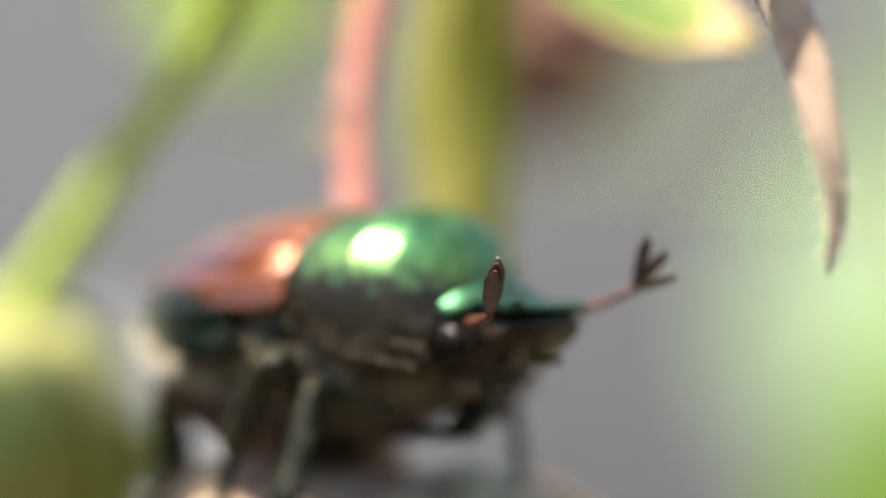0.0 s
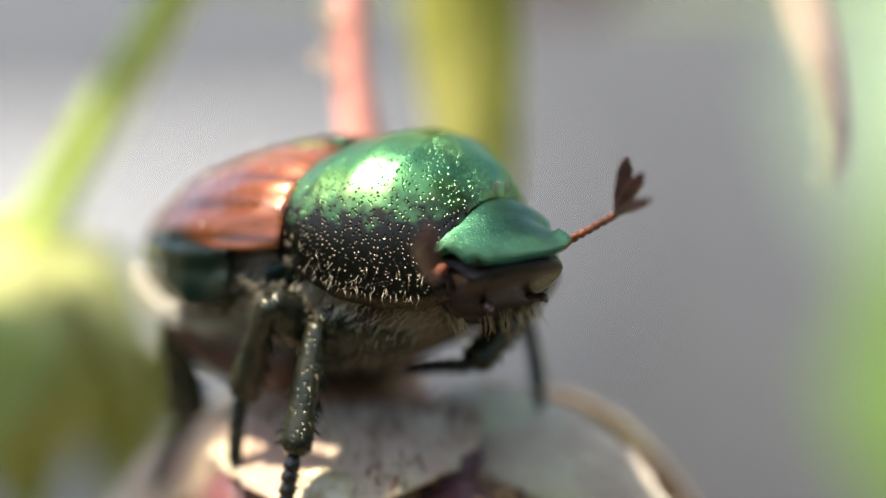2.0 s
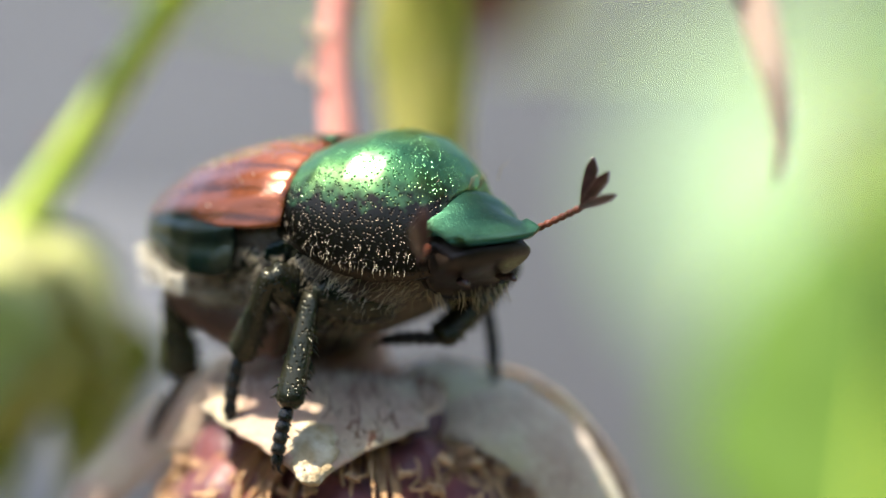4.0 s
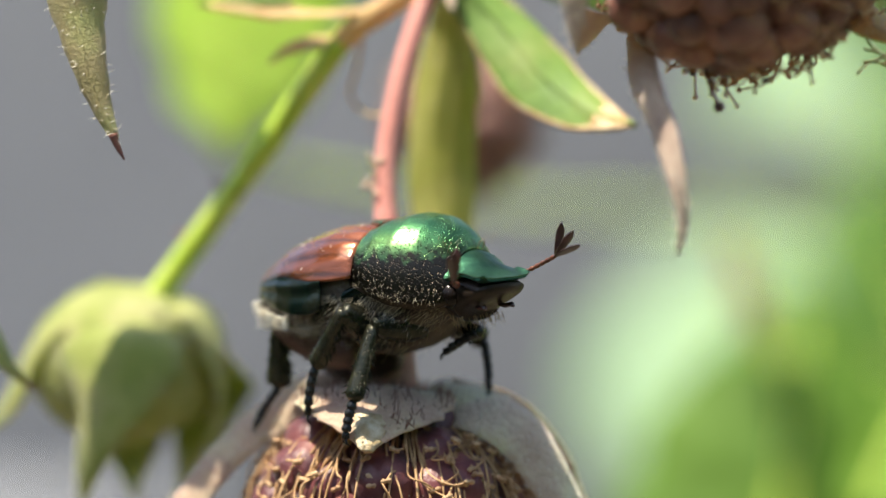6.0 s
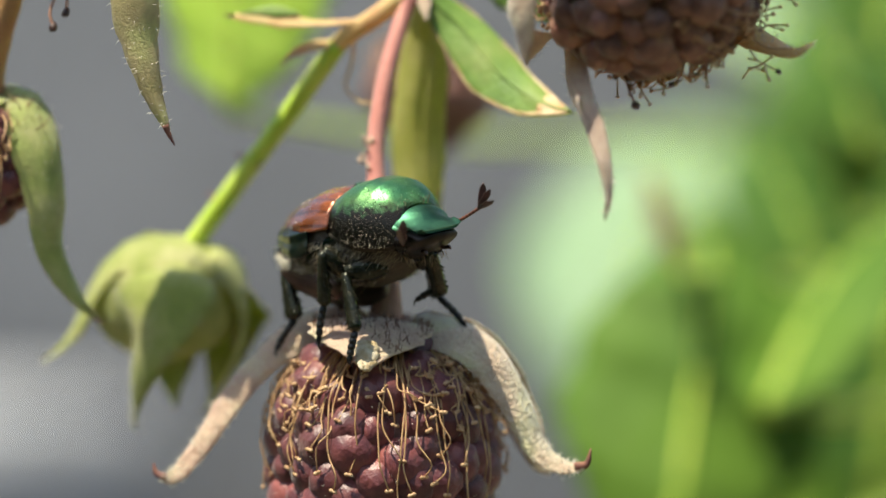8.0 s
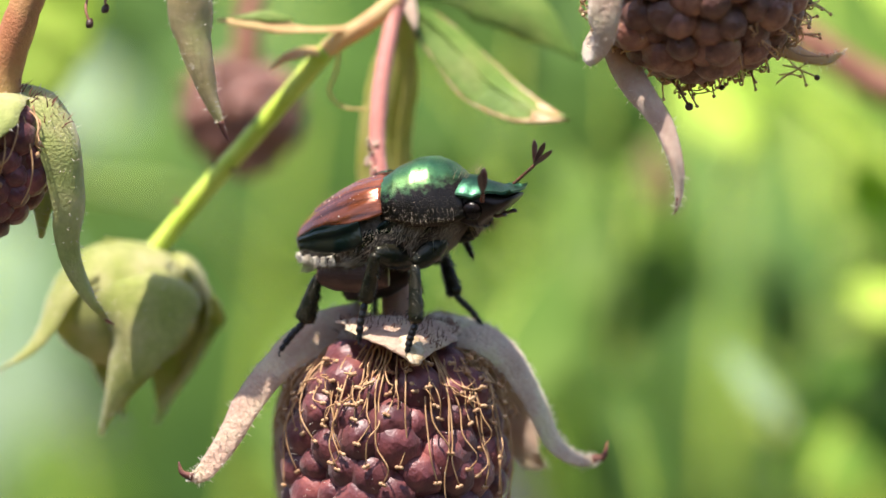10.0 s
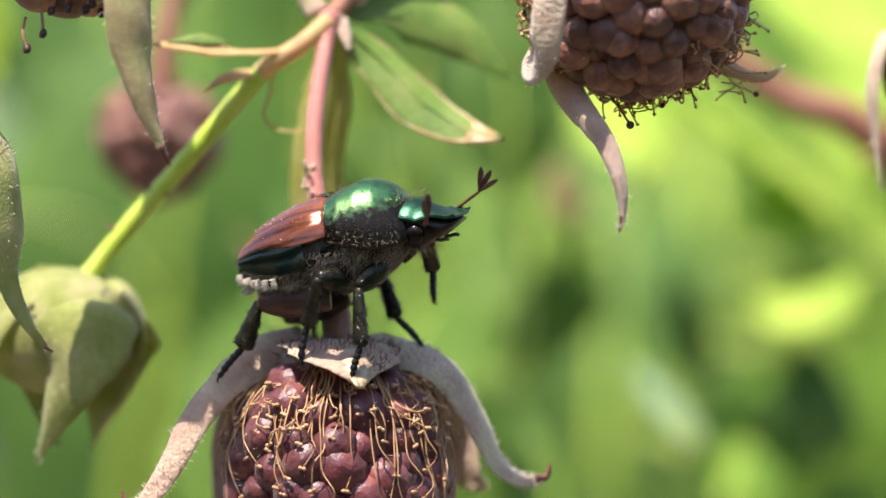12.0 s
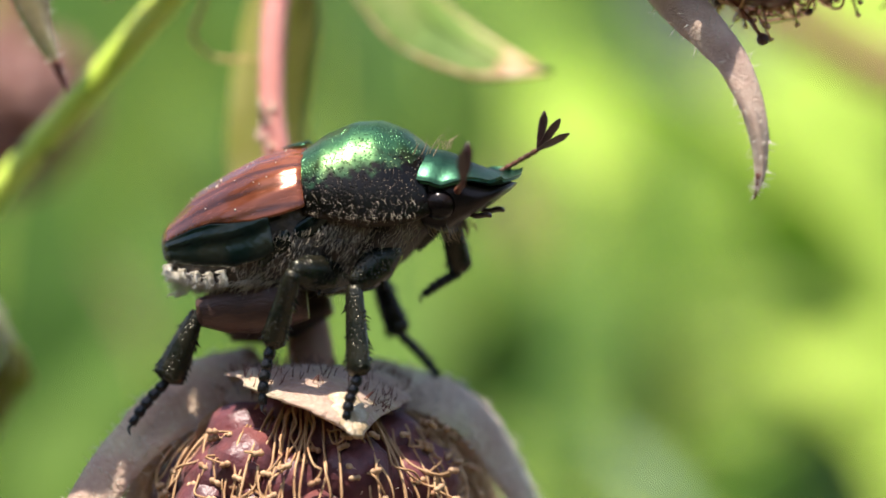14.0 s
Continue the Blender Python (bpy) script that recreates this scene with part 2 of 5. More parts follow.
# ---- shapes, in millimetres ----
def build(name, shape, mat, parent=None, label="", smooth=True, m=None):
    """ONE mesh object from a (verts, faces) shape in millimetres; under a parent it is a part."""
    verts, faces = shape
    me = bpy.data.meshes.new(name)
    me.from_pydata([(v[0] * MM, v[1] * MM, v[2] * MM) for v in verts], [], faces)
    me.materials.append(mat)
    if smooth:
        me.polygons.foreach_set("use_smooth", [True] * len(me.polygons))
    me.update()
    ob = new(name, me)
    ob.parent = parent
    if m is not None:
        ob.matrix_basis = m
    return tagged(ob, label)


def twin(ob, m, parent):
    """One more piece on the same mesh."""
    o = new(ob.name.split(".")[0], ob.data)
    o.parent, o.matrix_basis = parent, m
    return o


def thing(name, label, category, m=None, group="", kind=""):
    e = new(name)
    e.empty_display_size = 0.002
    if m is not None:
        e.matrix_basis = m
    return tagged(e, label, category, group, kind)


def mm(x, y, z, rx=0, ry=0, rz=0):
    return pose(x * MM, y * MM, z * MM, rx, ry, rz)


def merge(*shapes):
    verts, faces = [], []
    for v, f in shapes:
        k = len(verts)
        verts += list(v)
        faces += [tuple(i + k for i in q) for q in f]
    return verts, faces


def spline(points, n):
    """A smooth path of n+1 places through the points."""
    p = [Vector(q) for q in points]
    p = [p[0] * 2 - p[1]] + p + [p[-1] * 2 - p[-2]]
    out = []
    for k in range(n + 1):
        u = k / n * (len(p) - 3)
        i = min(int(u), len(p) - 4)
        t = u - i
        a, b, c, d = p[i : i + 4]
        out.append(0.5 * ((2 * b) + (c - a) * t + (2 * a - 5 * b + 4 * c - d) * t * t + (3 * b - a - 3 * c + d) * t ** 3))
    return out


def lerp(table, x):
    xs, ys = zip(*table)
    return float(np.interp(x, xs, ys))


def frames(path, hint):
    """At each place of a path: ahead, side and up."""
    out = []
    for k, p in enumerate(path):
        t = (path[min(k + 1, len(path) - 1)] - path[max(k - 1, 0)]).normalized()
        s = t.cross(Vector(hint))
        s = s.normalized() if s.length > 1e-4 else t.orthogonal().normalized()
        out.append((t, s, s.cross(t)))
    return out


def tube(points, radii, n=8, segs=12, rough=0.0, hint=(0.3, 0.2, 1.0)):
    path = spline(points, segs)
    verts, faces = [], []
    for k, (p, (t, s, u)) in enumerate(zip(path, frames(path, hint))):
        r = lerp(radii, k / segs) if isinstance(radii, list) else radii
        for j in range(n):
            a = 2 * math.pi * j / n
            q = r * (1 + rough * noise.noise(p * 1.7 + Vector((j * 0.9, 0, 0))))
            verts.append(p + (s * math.cos(a) + u * math.sin(a)) * q)
    for k in range(segs):
        for j in range(n):
            faces.append((k * n + j, k * n + (j + 1) % n, (k + 1) * n + (j + 1) % n, (k + 1) * n + j))
    faces.append(tuple(reversed(range(n))))
    faces.append(tuple(segs * n + j for j in range(n)))
    return verts, faces


def blade(points, widths, hint, thick=0.18, cup=0.25, segs=18, across=8, ragged=0.0, wave=0.0, fold=0.0, seed=0):
    """A leaf-like blade of real thickness along a path; hint: the way its upper face looks. cup: how far the edges bend down."""
    path = spline(points, segs)
    top, low = [], []
    for k, (p, (t, s, u)) in enumerate(zip(path, frames(path, hint))):
        w = lerp(widths, k / segs)
        for j in range(across + 1):
            c = 2 * j / across - 1
            e = 1 + ragged * noise.noise(Vector((k * 0.8, (1 if c > 0 else -1) * 3.1, seed))) if abs(c) > 0.7 else 1
            h = -cup * w * c * c + wave * noise.noise(p * 0.5 + Vector((seed, c, 0))) - fold * w * abs(c)
            q = p + s * (c * w * e) + u * h
            th = thick * (1 - 0.75 * c * c) * min(1.0, 0.3 + w)
            top.append(q + u * th * 0.5)
            low.append(q - u * th * 0.5)
    n, m = across + 1, (segs + 1) * (across + 1)
    faces = []
    for k in range(segs):
        for j in range(across):
            a, b, c, d = k * n + j, k * n + j + 1, (k + 1) * n + j + 1, (k + 1) * n + j
            faces += [(a, b, c, d), (m + d, m + c, m + b, m + a)]
        faces += [(k * n, (k + 1) * n, m + (k + 1) * n, m + k * n), (m + k * n + across, m + (k + 1) * n + across, (k + 1) * n + across, k * n + across)]
    for j in range(across):
        faces += [(j + 1, j, m + j, m + j + 1), (segs * n + j, segs * n + j + 1, m + segs * n + j + 1, m + segs * n + j)]
    return top + low, faces


def ball(r, at=(0, 0, 0), n=12, rings=8, rough=0.0):
    verts, faces = [], []
    for i in range(rings + 1):
        a = math.pi * i / rings
        for j in range(n):
            b = 2 * math.pi * j / n
            d = Vector((math.sin(a) * math.cos(b), math.sin(a) * math.sin(b), math.cos(a)))
            q = 1 + rough * noise.noise(d * 2.3 + Vector(at))
            verts.append(Vector(at) + Vector((d.x * r[0], d.y * r[1], d.z * r[2])) * q)
    for i in range(rings):
        for j in range(n):
            faces.append((i * n + j, (i + 1) * n + j, (i + 1) * n + (j + 1) % n, i * n + (j + 1) % n))
    return verts, faces


def hairs(roots, length, r=0.02, bend=0.2, seed=1):
    """Fine tapered bristles: (root, way) pairs."""
    rnd = random.Random(seed)
    verts, faces = [], []
    for p, d in roots:
        p, d = Vector(p), Vector(d).normalized()
        size = length * rnd.uniform(0.6, 1.3)
        s = d.orthogonal().normalized()
        u = s.cross(d)
        tip = p + d * size + (s * rnd.uniform(-1, 1) + u * rnd.uniform(-1, 1)) * bend * size
        mid = p + d * size * 0.5
        k = len(verts)
        for base, q in ((p, r), (mid, r * 0.75)):
            verts += [base + s * q, base + (u * 0.87 - s * 0.5) * q, base - (u * 0.87 + s * 0.5) * q]
        verts.append(tip)
        for j in range(3):
            i = (j + 1) % 3
            faces += [(k + j, k + i, k + 3 + i, k + 3 + j), (k + 3 + j, k + 3 + i, k + 6)]
    return verts, faces


def fuzz_on(shape, count, length, r, seed, pick=None, rise=False):
    """Bristles that stand on the faces of a shape."""
    rnd = random.Random(seed)
    verts, faces = shape
    roots = []
    for _ in range(count * 6):
        f = faces[rnd.randrange(len(faces))]
        a, b, c = (Vector(verts[i]) for i in f[:3])
        nrm = (b - a).cross(c - a)
        if nrm.length < 1e-6:
            continue
        if rise and nrm.z < 0:
            nrm = -nrm
        u, v = rnd.random(), rnd.random()
        p = a + (b - a) * u * 0.9 + (c - b) * v * 0.9 * u
        if pick is None or pick(p, nrm.normalized()):
            way = nrm.normalized() + Vector((rnd.uniform(-1, 1), rnd.uniform(-1, 1), rnd.uniform(-1, 1))) * 0.5
            roots.append((p, way))
        if len(roots) >= count:
            break
    return hairs(roots, length, r, 0.25, seed)


# ---- the ground, the wall and far leaves ----
def ground_and_wall():
    n = 40
    verts, faces = [], []
    for i in range(n + 1):
        for j in range(n + 1):
            u, v = 2 * i / n - 1, 2 * j / n - 1
            x, y = math.copysign(abs(u) ** 4, u) * 400000, math.copysign(abs(v) ** 4, v) * 400000
            verts.append((x, y, -620 + 12 * noise.noise(Vector((x, y, 0)) * 0.004)))
    for i in range(n):
        for j in range(n):
            faces.append((i * (n + 1) + j, (i + 1) * (n + 1) + j, (i + 1) * (n + 1) + j + 1, i * (n + 1) + j + 1))
    tagged(build("ground", (verts, faces), SOIL), "dry brown garden soil", "ground", kind="structure")
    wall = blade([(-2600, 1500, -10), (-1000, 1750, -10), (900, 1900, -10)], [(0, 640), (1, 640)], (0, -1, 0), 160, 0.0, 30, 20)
    # a pale concrete terrace before the wall, with a worn front edge
    x0, x1, y0, y1, top = -1700, -760, 950, 1600, -125
    verts = [(x, y, z + 2.5 * noise.noise(Vector((x, y, z)) * 0.02)) for x, y, z in (
        (x0, y0 + 12, top), (x1 - 12, y0 + 12, top), (x1 - 12, y1, top), (x0, y1, top), (x0, y0, top - 14), (x1, y0, top - 14), (x1, y1, top - 14), (x0, y1, top - 14),
        (x0, y0, -640), (x1, y0, -640), (x1, y1, -640), (x0, y1, -640))]
    faces = [(0, 1, 2, 3), (0, 4, 5, 1), (1, 5, 6, 2), (2, 6, 7, 3), (3, 7, 4, 0), (4, 8, 9, 5), (5, 9, 10, 6), (6, 10, 11, 7), (7, 11, 8, 4)]
    tagged(build("terrace", (verts, faces), CONCRETE, smooth=False), "pale sunlit concrete terrace", "terrace", kind="structure")
    tagged(build("wall_garden", wall, WALL), "grey plastered garden wall, soft shade put into its colour", "wall", kind="structure")


def hedge():
    """An unseen leafy hedge added behind and beside the viewer, which closes the place and darkens what the shell
    mirrors.
    """
    e = thing("hedge", "dense dark green hedge, added out of sight to darken reflections", "hedge", kind="structure")
    rnd = random.Random(77)
    ring = [(1400 * math.cos(radians(a)), 1400 * math.sin(radians(a)) + 100, -170) for a in range(165, 381, 12)]
    build("hedge_core", blade(ring, [(0, 450), (1, 450)], (0, 1, 0.0), 60, 0.0, 40, 6), DARK_LEAF, e)
    v, f = [], []
    for _ in range(5000):
        a, z = radians(rnd.uniform(165, 375)), rnd.uniform(-600, 310)
        r = rnd.uniform(1260, 1370)
        c = Vector((r * math.cos(a), r * math.sin(a) + 100, z))
        d = Vector((rnd.uniform(-1, 1), rnd.uniform(-1, 1), rnd.uniform(-0.8, 0.4))).normalized() * rnd.uniform(40, 75)
        n = d.orthogonal().normalized() * d.length * 0.45
        k = len(v)
        v += [c - d, c + n + d * 0.1, c + d, c - n + d * 0.1, c + Vector((0, 0, 5))]
        f += [(k, k + 1, k + 4), (k + 1, k + 2, k + 4), (k + 2, k + 3, k + 4), (k + 3, k, k + 4)]
    tagged(build("hedge_foliage", (v, f), GRASS_LEAF, e), kind="stuff")


def far_leaf(at, size, turn, mat, label, seed):
    """A broad toothed leaf with a folded midrib, far behind the berries."""
    rnd = random.Random(seed)
    e = thing("bramble_leaf", label, "leaf", mm(*at, *turn), "leaves behind the berries")
    pts = [(0, -size, 0), (0, -size * 0.3, size * 0.08), (0, size * 0.4, size * 0.05), (0, size, -size * 0.15)]
    w = size * rnd.uniform(0.62, 0.75)
    build("leaf_blade", blade(pts, [(0, 0.05 * w), (0.12, 0.6 * w), (0.35, w), (0.6, 0.85 * w), (0.85, 0.4 * w), (1, 0.02 * w)], (0, 0, 1), size * 0.012, 0.12, 26, 10, 0.12, size * 0.06, 0.1, seed), mat, e)
    build("leaf_midrib", tube([(p[0], p[1], p[2] + size * 0.012) for p in pts], [(0, size * 0.03), (1, size * 0.006)], 6, 14), STEM_GREEN, e)
    # the stalk runs back behind the blade and down to the ground
    inv = e.matrix_basis.inverted()
    foot = e.matrix_basis @ (Vector(pts[0]) * MM) / MM
    way = [pts[0]] + [tuple(inv @ (Vector((foot.x + dx, foot.y + dy, z)) * MM) / MM) for dx, dy, z in ((0.5, 25, foot.z - 1), (2, 150, foot.z - 6), (4, 330, foot.z - 60), (8, 380, -300), (10, 390, -628))]
    build("leaf_stalk", tube(way, [(0, 0.35), (0.4, 0.5), (1, 1.6)], 6, 30), STEM_GREEN, e, "thin green leaf stalk")
    return e


ground_and_wall()
hedge()

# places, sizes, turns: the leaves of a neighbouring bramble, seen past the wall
# bright and dark leaf tones carry painted sun and shade
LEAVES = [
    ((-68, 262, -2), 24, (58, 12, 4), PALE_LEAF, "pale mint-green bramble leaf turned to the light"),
    ((-57, 300, 15), 14, (80, 0, 10), DARK_LEAF, "deep green bramble leaf, shade put into its colour"),
    ((-3, 78, 6), 5.5, (58, -10, 50), DARK_LEAF, "deep green bramble leaf, shade put into its colour"),
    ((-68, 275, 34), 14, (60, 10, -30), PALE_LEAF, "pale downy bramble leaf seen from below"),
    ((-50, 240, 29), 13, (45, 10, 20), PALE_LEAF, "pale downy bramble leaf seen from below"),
    ((-5, 66, -6), 13, (66, 8, 20), MID_LEAF, "green bramble leaf, half shade put into its colour"),
    ((3, 68, -1), 9, (46, -10, -30), MID_LEAF, "green bramble leaf, half shade put into its colour"),
    ((-2, 72, -3), 7, (50, 12, 35), MID_LEAF, "green bramble leaf, half shade put into its colour"),
    ((2, 104, 13), 6, (74, 10, 10), DARK_LEAF, "deep green bramble leaf, shade put into its colour"),
    ((8, 100, 27), 6, (76, 0, 10), DARK_LEAF, "deep green bramble leaf, shade put into its colour"),
    ((2, 84, 23), 8, (70, 10, 40), DARK_LEAF, "deep green bramble leaf, shade put into its colour"),
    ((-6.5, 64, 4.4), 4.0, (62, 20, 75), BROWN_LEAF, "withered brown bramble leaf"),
    ((-1.5, 88, 11), 6.5, (80, 0, 20), DARK_LEAF, "deep green bramble leaf, shade put into its colour"),
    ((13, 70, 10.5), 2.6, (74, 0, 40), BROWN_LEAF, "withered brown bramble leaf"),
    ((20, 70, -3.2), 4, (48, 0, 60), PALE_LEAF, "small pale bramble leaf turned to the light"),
    ((28, 72, 9), 5, (44, 0, 30), LIME_LEAF, "lime-green bramble leaf, full sun put into its colour"),
    ((22, 82, 2), 4.2, (80, 0, 50), DARK_LEAF, "deep green bramble leaf, shade put into its colour"),
    ((-10, 300, 32), 30, (80, 0, 0), MID_LEAF, "green bramble leaf, half shade put into its colour"),
    ((30, 74, -3), 4.8, (66, 10, 20), DARK_LEAF, "deep green bramble leaf, shade put into its colour"),
    ((25, 72, 14), 8.5, (40, 8, 80), LIME_LEAF, "lime-green bramble leaf, full sun put into its colour"),
    ((17, 76, 16), 5.5, (44, 0, 20), LIME_LEAF, "lime-green bramble leaf, full sun put into its colour"),
    ((31, 74, 24), 8.5, (40, -12, 40), LIME_LEAF, "lime-green bramble leaf, full sun put into its colour"),
    ((39, 78, 14), 8.5, (42, -12, 10), LIME_LEAF, "lime-green bramble leaf, full sun put into its colour"),
    ((-51, 250, -30), 23, (66, 0, 30), MID_LEAF, "green bramble leaf, half shade put into its colour"),
    ((34, 72, -12), 7, (40, 0, 20), GRASS_LEAF, "fresh green bramble leaf, sunlit tone in its colour"),
    ((29.5, 76, 6.5), 6.5, (40, 8, 60), LIME_LEAF, "lime-green bramble leaf, full sun put into its colour"),
    ((29, 70, 4.5), 5, (40, 0, -20), LIME_LEAF, "lime-green bramble leaf, full sun put into its colour"),
    ((12, 72, -9), 5.5, (66, 0, 30), DARK_LEAF, "deep green bramble leaf, shade put into its colour"),
    ((9, 76, 17.5), 7, (82, 0, 20), DARK_LEAF, "deep green bramble leaf, shade put into its colour"),
    ((27, 80, -5), 8, (46, 6, -30), GRASS_LEAF, "fresh green bramble leaf, sunlit tone in its colour"),
    ((-1, 84, 14), 6, (54, 6, 60), DARK_LEAF, "deep green bramble leaf, shade put into its colour"),
    ((11, 84, 6), 9, (54, 6, 0), MID_LEAF, "green bramble leaf, half shade put into its colour"),
    ((28, 320, 68), 46, (82, 0, 30), MID_LEAF, "green bramble leaf, half shade put into its colour"),
    ((-14, 330, 62), 34, (84, 0, 10), DARK_LEAF, "deep green bramble leaf, shade put into its colour"),
    ((62, 200, 28), 28, (66, 0, 10), LIME_LEAF, "lime-green bramble leaf, full sun put into its colour"),
    ((22, 190, 2), 22, (70, 0, -10), DARK_LEAF, "deep green bramble leaf, shade put into its colour"),
    ((-34, 250, 60), 40, (64, 0, 10), DARK_LEAF, "deep green bramble leaf, shade put into its colour"),
    ((-27, 230, 8), 38, (84, 6, 10), DARK_LEAF, "deep green bramble leaf, shade put into its colour"),
    ((34, 250, 10), 62, (62, 0, 10), MID_LEAF, "green bramble leaf, half shade put into its colour"),
    ((100, 260, 30), 70, (52, 0, -15), LIME_LEAF, "lime-green bramble leaf, full sun put into its colour"),
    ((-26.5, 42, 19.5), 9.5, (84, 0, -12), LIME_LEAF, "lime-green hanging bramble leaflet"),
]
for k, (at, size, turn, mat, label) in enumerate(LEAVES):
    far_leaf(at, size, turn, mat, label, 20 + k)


# ---- berries ----
def drupelet_shape(seed):
    """A plump, slightly dented and angular drupelet."""
    rnd = random.Random(seed)
    v, f = ball((1.0, 1.0 + 0.08 * rnd.uniform(-1, 1), 0.92), n=10, rings=7)
    out = []
    for p in v:
        d = p.normalized()
        q = 1 + 0.13 * noise.noise(d * 1.5 + Vector((seed * 3.7, 0, 0))) + 0.05 * noise.noise(d * 4.5 + Vector((0, seed, 0)))
        out.append(p * q)
    return out, f


DRUPES = [drupelet_shape(k) for k in (4, 11, 23, 38)]


def berry_fuzz(e, profile, count, seed):
    """Fine short hair all over a berry."""
    rnd = random.Random(seed)
    roots = []
    for _ in range(count):
        z, a = rnd.uniform(profile[-1][0], profile[0][0]), rnd.uniform(0, 6.283)
        r = lerp([(-p, q) for p, q in profile], -z) + 0.1
        roots.append(((r * math.cos(a), r * math.sin(a), z), (math.cos(a), math.sin(a), rnd.uniform(-0.6, 0.6))))
    tagged(build("berry_fuzz", hairs(roots, 0.34, 0.008, 0.5, seed), FUZZ, e), kind="stuff")


def berry_body(e, profile, size, seed, stop, count_stamens, stamen_len=(2.0, 4.5), dark=False, flesh=None):
    """Core, drupelets and withered stamens of a berry that hangs down -z from the origin of e."""
    rnd = random.Random(seed)
    zs = [z for z, _ in profile]
    rings = 12
    v, f, n = [], [], 20
    for i in range(rings + 1):
        z = zs[0] + (zs[-1] - zs[0]) * i / rings
        r = max(0.05, lerp([(-a, b) for a, b in profile], -z) - size * 0.55)
        v += [Vector((r * math.cos(6.2832 * j / n), r * math.sin(6.2832 * j / n), z)) for j in range(n)]
    for i in range(rings):
        f += [(i * n + j, (i + 1) * n + j, (i + 1) * n + (j + 1) % n, i * n + (j + 1) % n) for j in range(n)]
    f.append(tuple(reversed(range(n))))
    f = [tuple(reversed(q)) for q in f]
    build("core", (v, f), CORE, e)
    first, z, row = {}, zs[0] - size * 0.35, 0
    while z > stop:
        r = lerp([(-a, b) for a, b in profile], -z) - size * 0.86
        slope = (lerp([(-a, b) for a, b in profile], -z + 0.3) - lerp([(-a, b) for a, b in profile], -z - 0.3)) / 0.6
        num = max(1, round(2 * math.pi * max(r, 0.2) / (size * 1.5)))
        for j in range(num):
            a = 2 * math.pi * (j + 0.5 * (row % 2) + rnd.uniform(-0.32, 0.32)) / num
            s = size * rnd.uniform(0.92, 1.3)
            out = Vector((math.cos(a), math.sin(a), slope)).normalized()
            q = out.to_track_quat("Z", "Y").to_matrix().to_4x4()
            place = Vector((r * math.cos(a), r * math.sin(a), z + rnd.uniform(-0.38, 0.38) * size)) * MM
            m = Matrix.Translation(place) @ q @ Matrix.Rotation(rnd.uniform(0, 6.28), 4, "Z") @ Matrix.Diagonal((s, s * rnd.uniform(0.92, 1.08), s, 1))
            kind = rnd.randrange(4)
            if kind not in first:
                first[kind] = build("drupelet", DRUPES[kind], flesh or DRUPELET, e, m=m)
            else:
                twin(first[kind], m, e)
        z -= size * 1.2 / min(2.6, math.sqrt(1 + (0.75 * slope) ** 2))
        row += 1
    pole = Matrix.Translation((0, 0, (zs[-1] + size * 0.75) * MM)) @ Matrix.Diagonal((size, size, size, 1))
    twin(first[min(first)], pole, e)
    for k in range(count_stamens):
        # most are short and crowd under the calyx, a few wander far down
        a = rnd.uniform(0, 6.28)
        reach = stamen_len[0] + (stamen_len[1] - stamen_len[0]) * (0.4 * rnd.random() if k % 10 < 7 else 0.3 + 0.7 * rnd.random())
        r0 = rnd.uniform(0.7, 1.0) * profile[0][1]
        pts = [(r0 * math.cos(a), r0 * math.sin(a), zs[0] + 0.5)]
        curl, da, loose = rnd.uniform(-0.3, 0.3), 0.0, rnd.random() < 0.35
        for i in range(1, 7):
            zz = zs[0] + 0.5 - reach * i / 6
            da += curl * rnd.uniform(-0.1, 0.25) + rnd.uniform(-0.035, 0.035)
            rr = lerp([(-p, q) for p, q in profile], -zz) + rnd.uniform(0.05, 0.35) + (0.35 * math.sin(i * 0.6) if loose else 0)
            if i >= 5 and k % 3:
                zz += rnd.uniform(0.1, 0.5) * (i - 4)
                da += rnd.uniform(-0.12, 0.12)
                rr += rnd.uniform(0, 0.35)
            pts.append((rr * math.cos(a + da), rr * math.sin(a + da), zz))
        st = build("stamen", tube(pts, [(0, 0.05), (0.6, 0.042), (1, 0.034)], 5, 20), STAMEN, e)
        end, tilt = Vector(pts[-1]), Vector((-math.sin(a), math.cos(a), rnd.uniform(-0.6, 0.6))).normalized()
        head = tube([end - tilt * 0.2, end, end + tilt * 0.2], [(0, 0.05), (0.25, 0.11), (0.5, 0.07), (0.75, 0.11), (1, 0.05)], 6, 8) if not dark else ball((0.11, 0.11, 0.16), pts[-1], 6, 4, 0.3)
        build("anther", head, ANTHER_DARK if dark and k % 25 == 0 else ANTHER, st)


def sepal(e, pts, widths, hint, mat, cup=0.3, tip=None, seed=0, fuzz=140, thick=0.22, ragged=0.1, wave=0.15, label="", fuzz_len=0.3):
    shape = blade(pts, widths, hint, thick, cup, 22, 8, ragged, wave, 0.0, seed)
    ob = build("sepal", shape, mat, e, label)
    if fuzz:
        tagged(build("sepal_fuzz", fuzz_on(shape, fuzz, fuzz_len, 0.016, seed + 5), FUZZ, ob), kind="stuff")
    if tip:
        build("sepal_tip", tube(tip[0], [(0, tip[1]), (0.6, tip[1] * 0.6), (1, 0.03)], 7, 8), SEPAL_TIP, ob, "dark dry curled tip")
    return ob


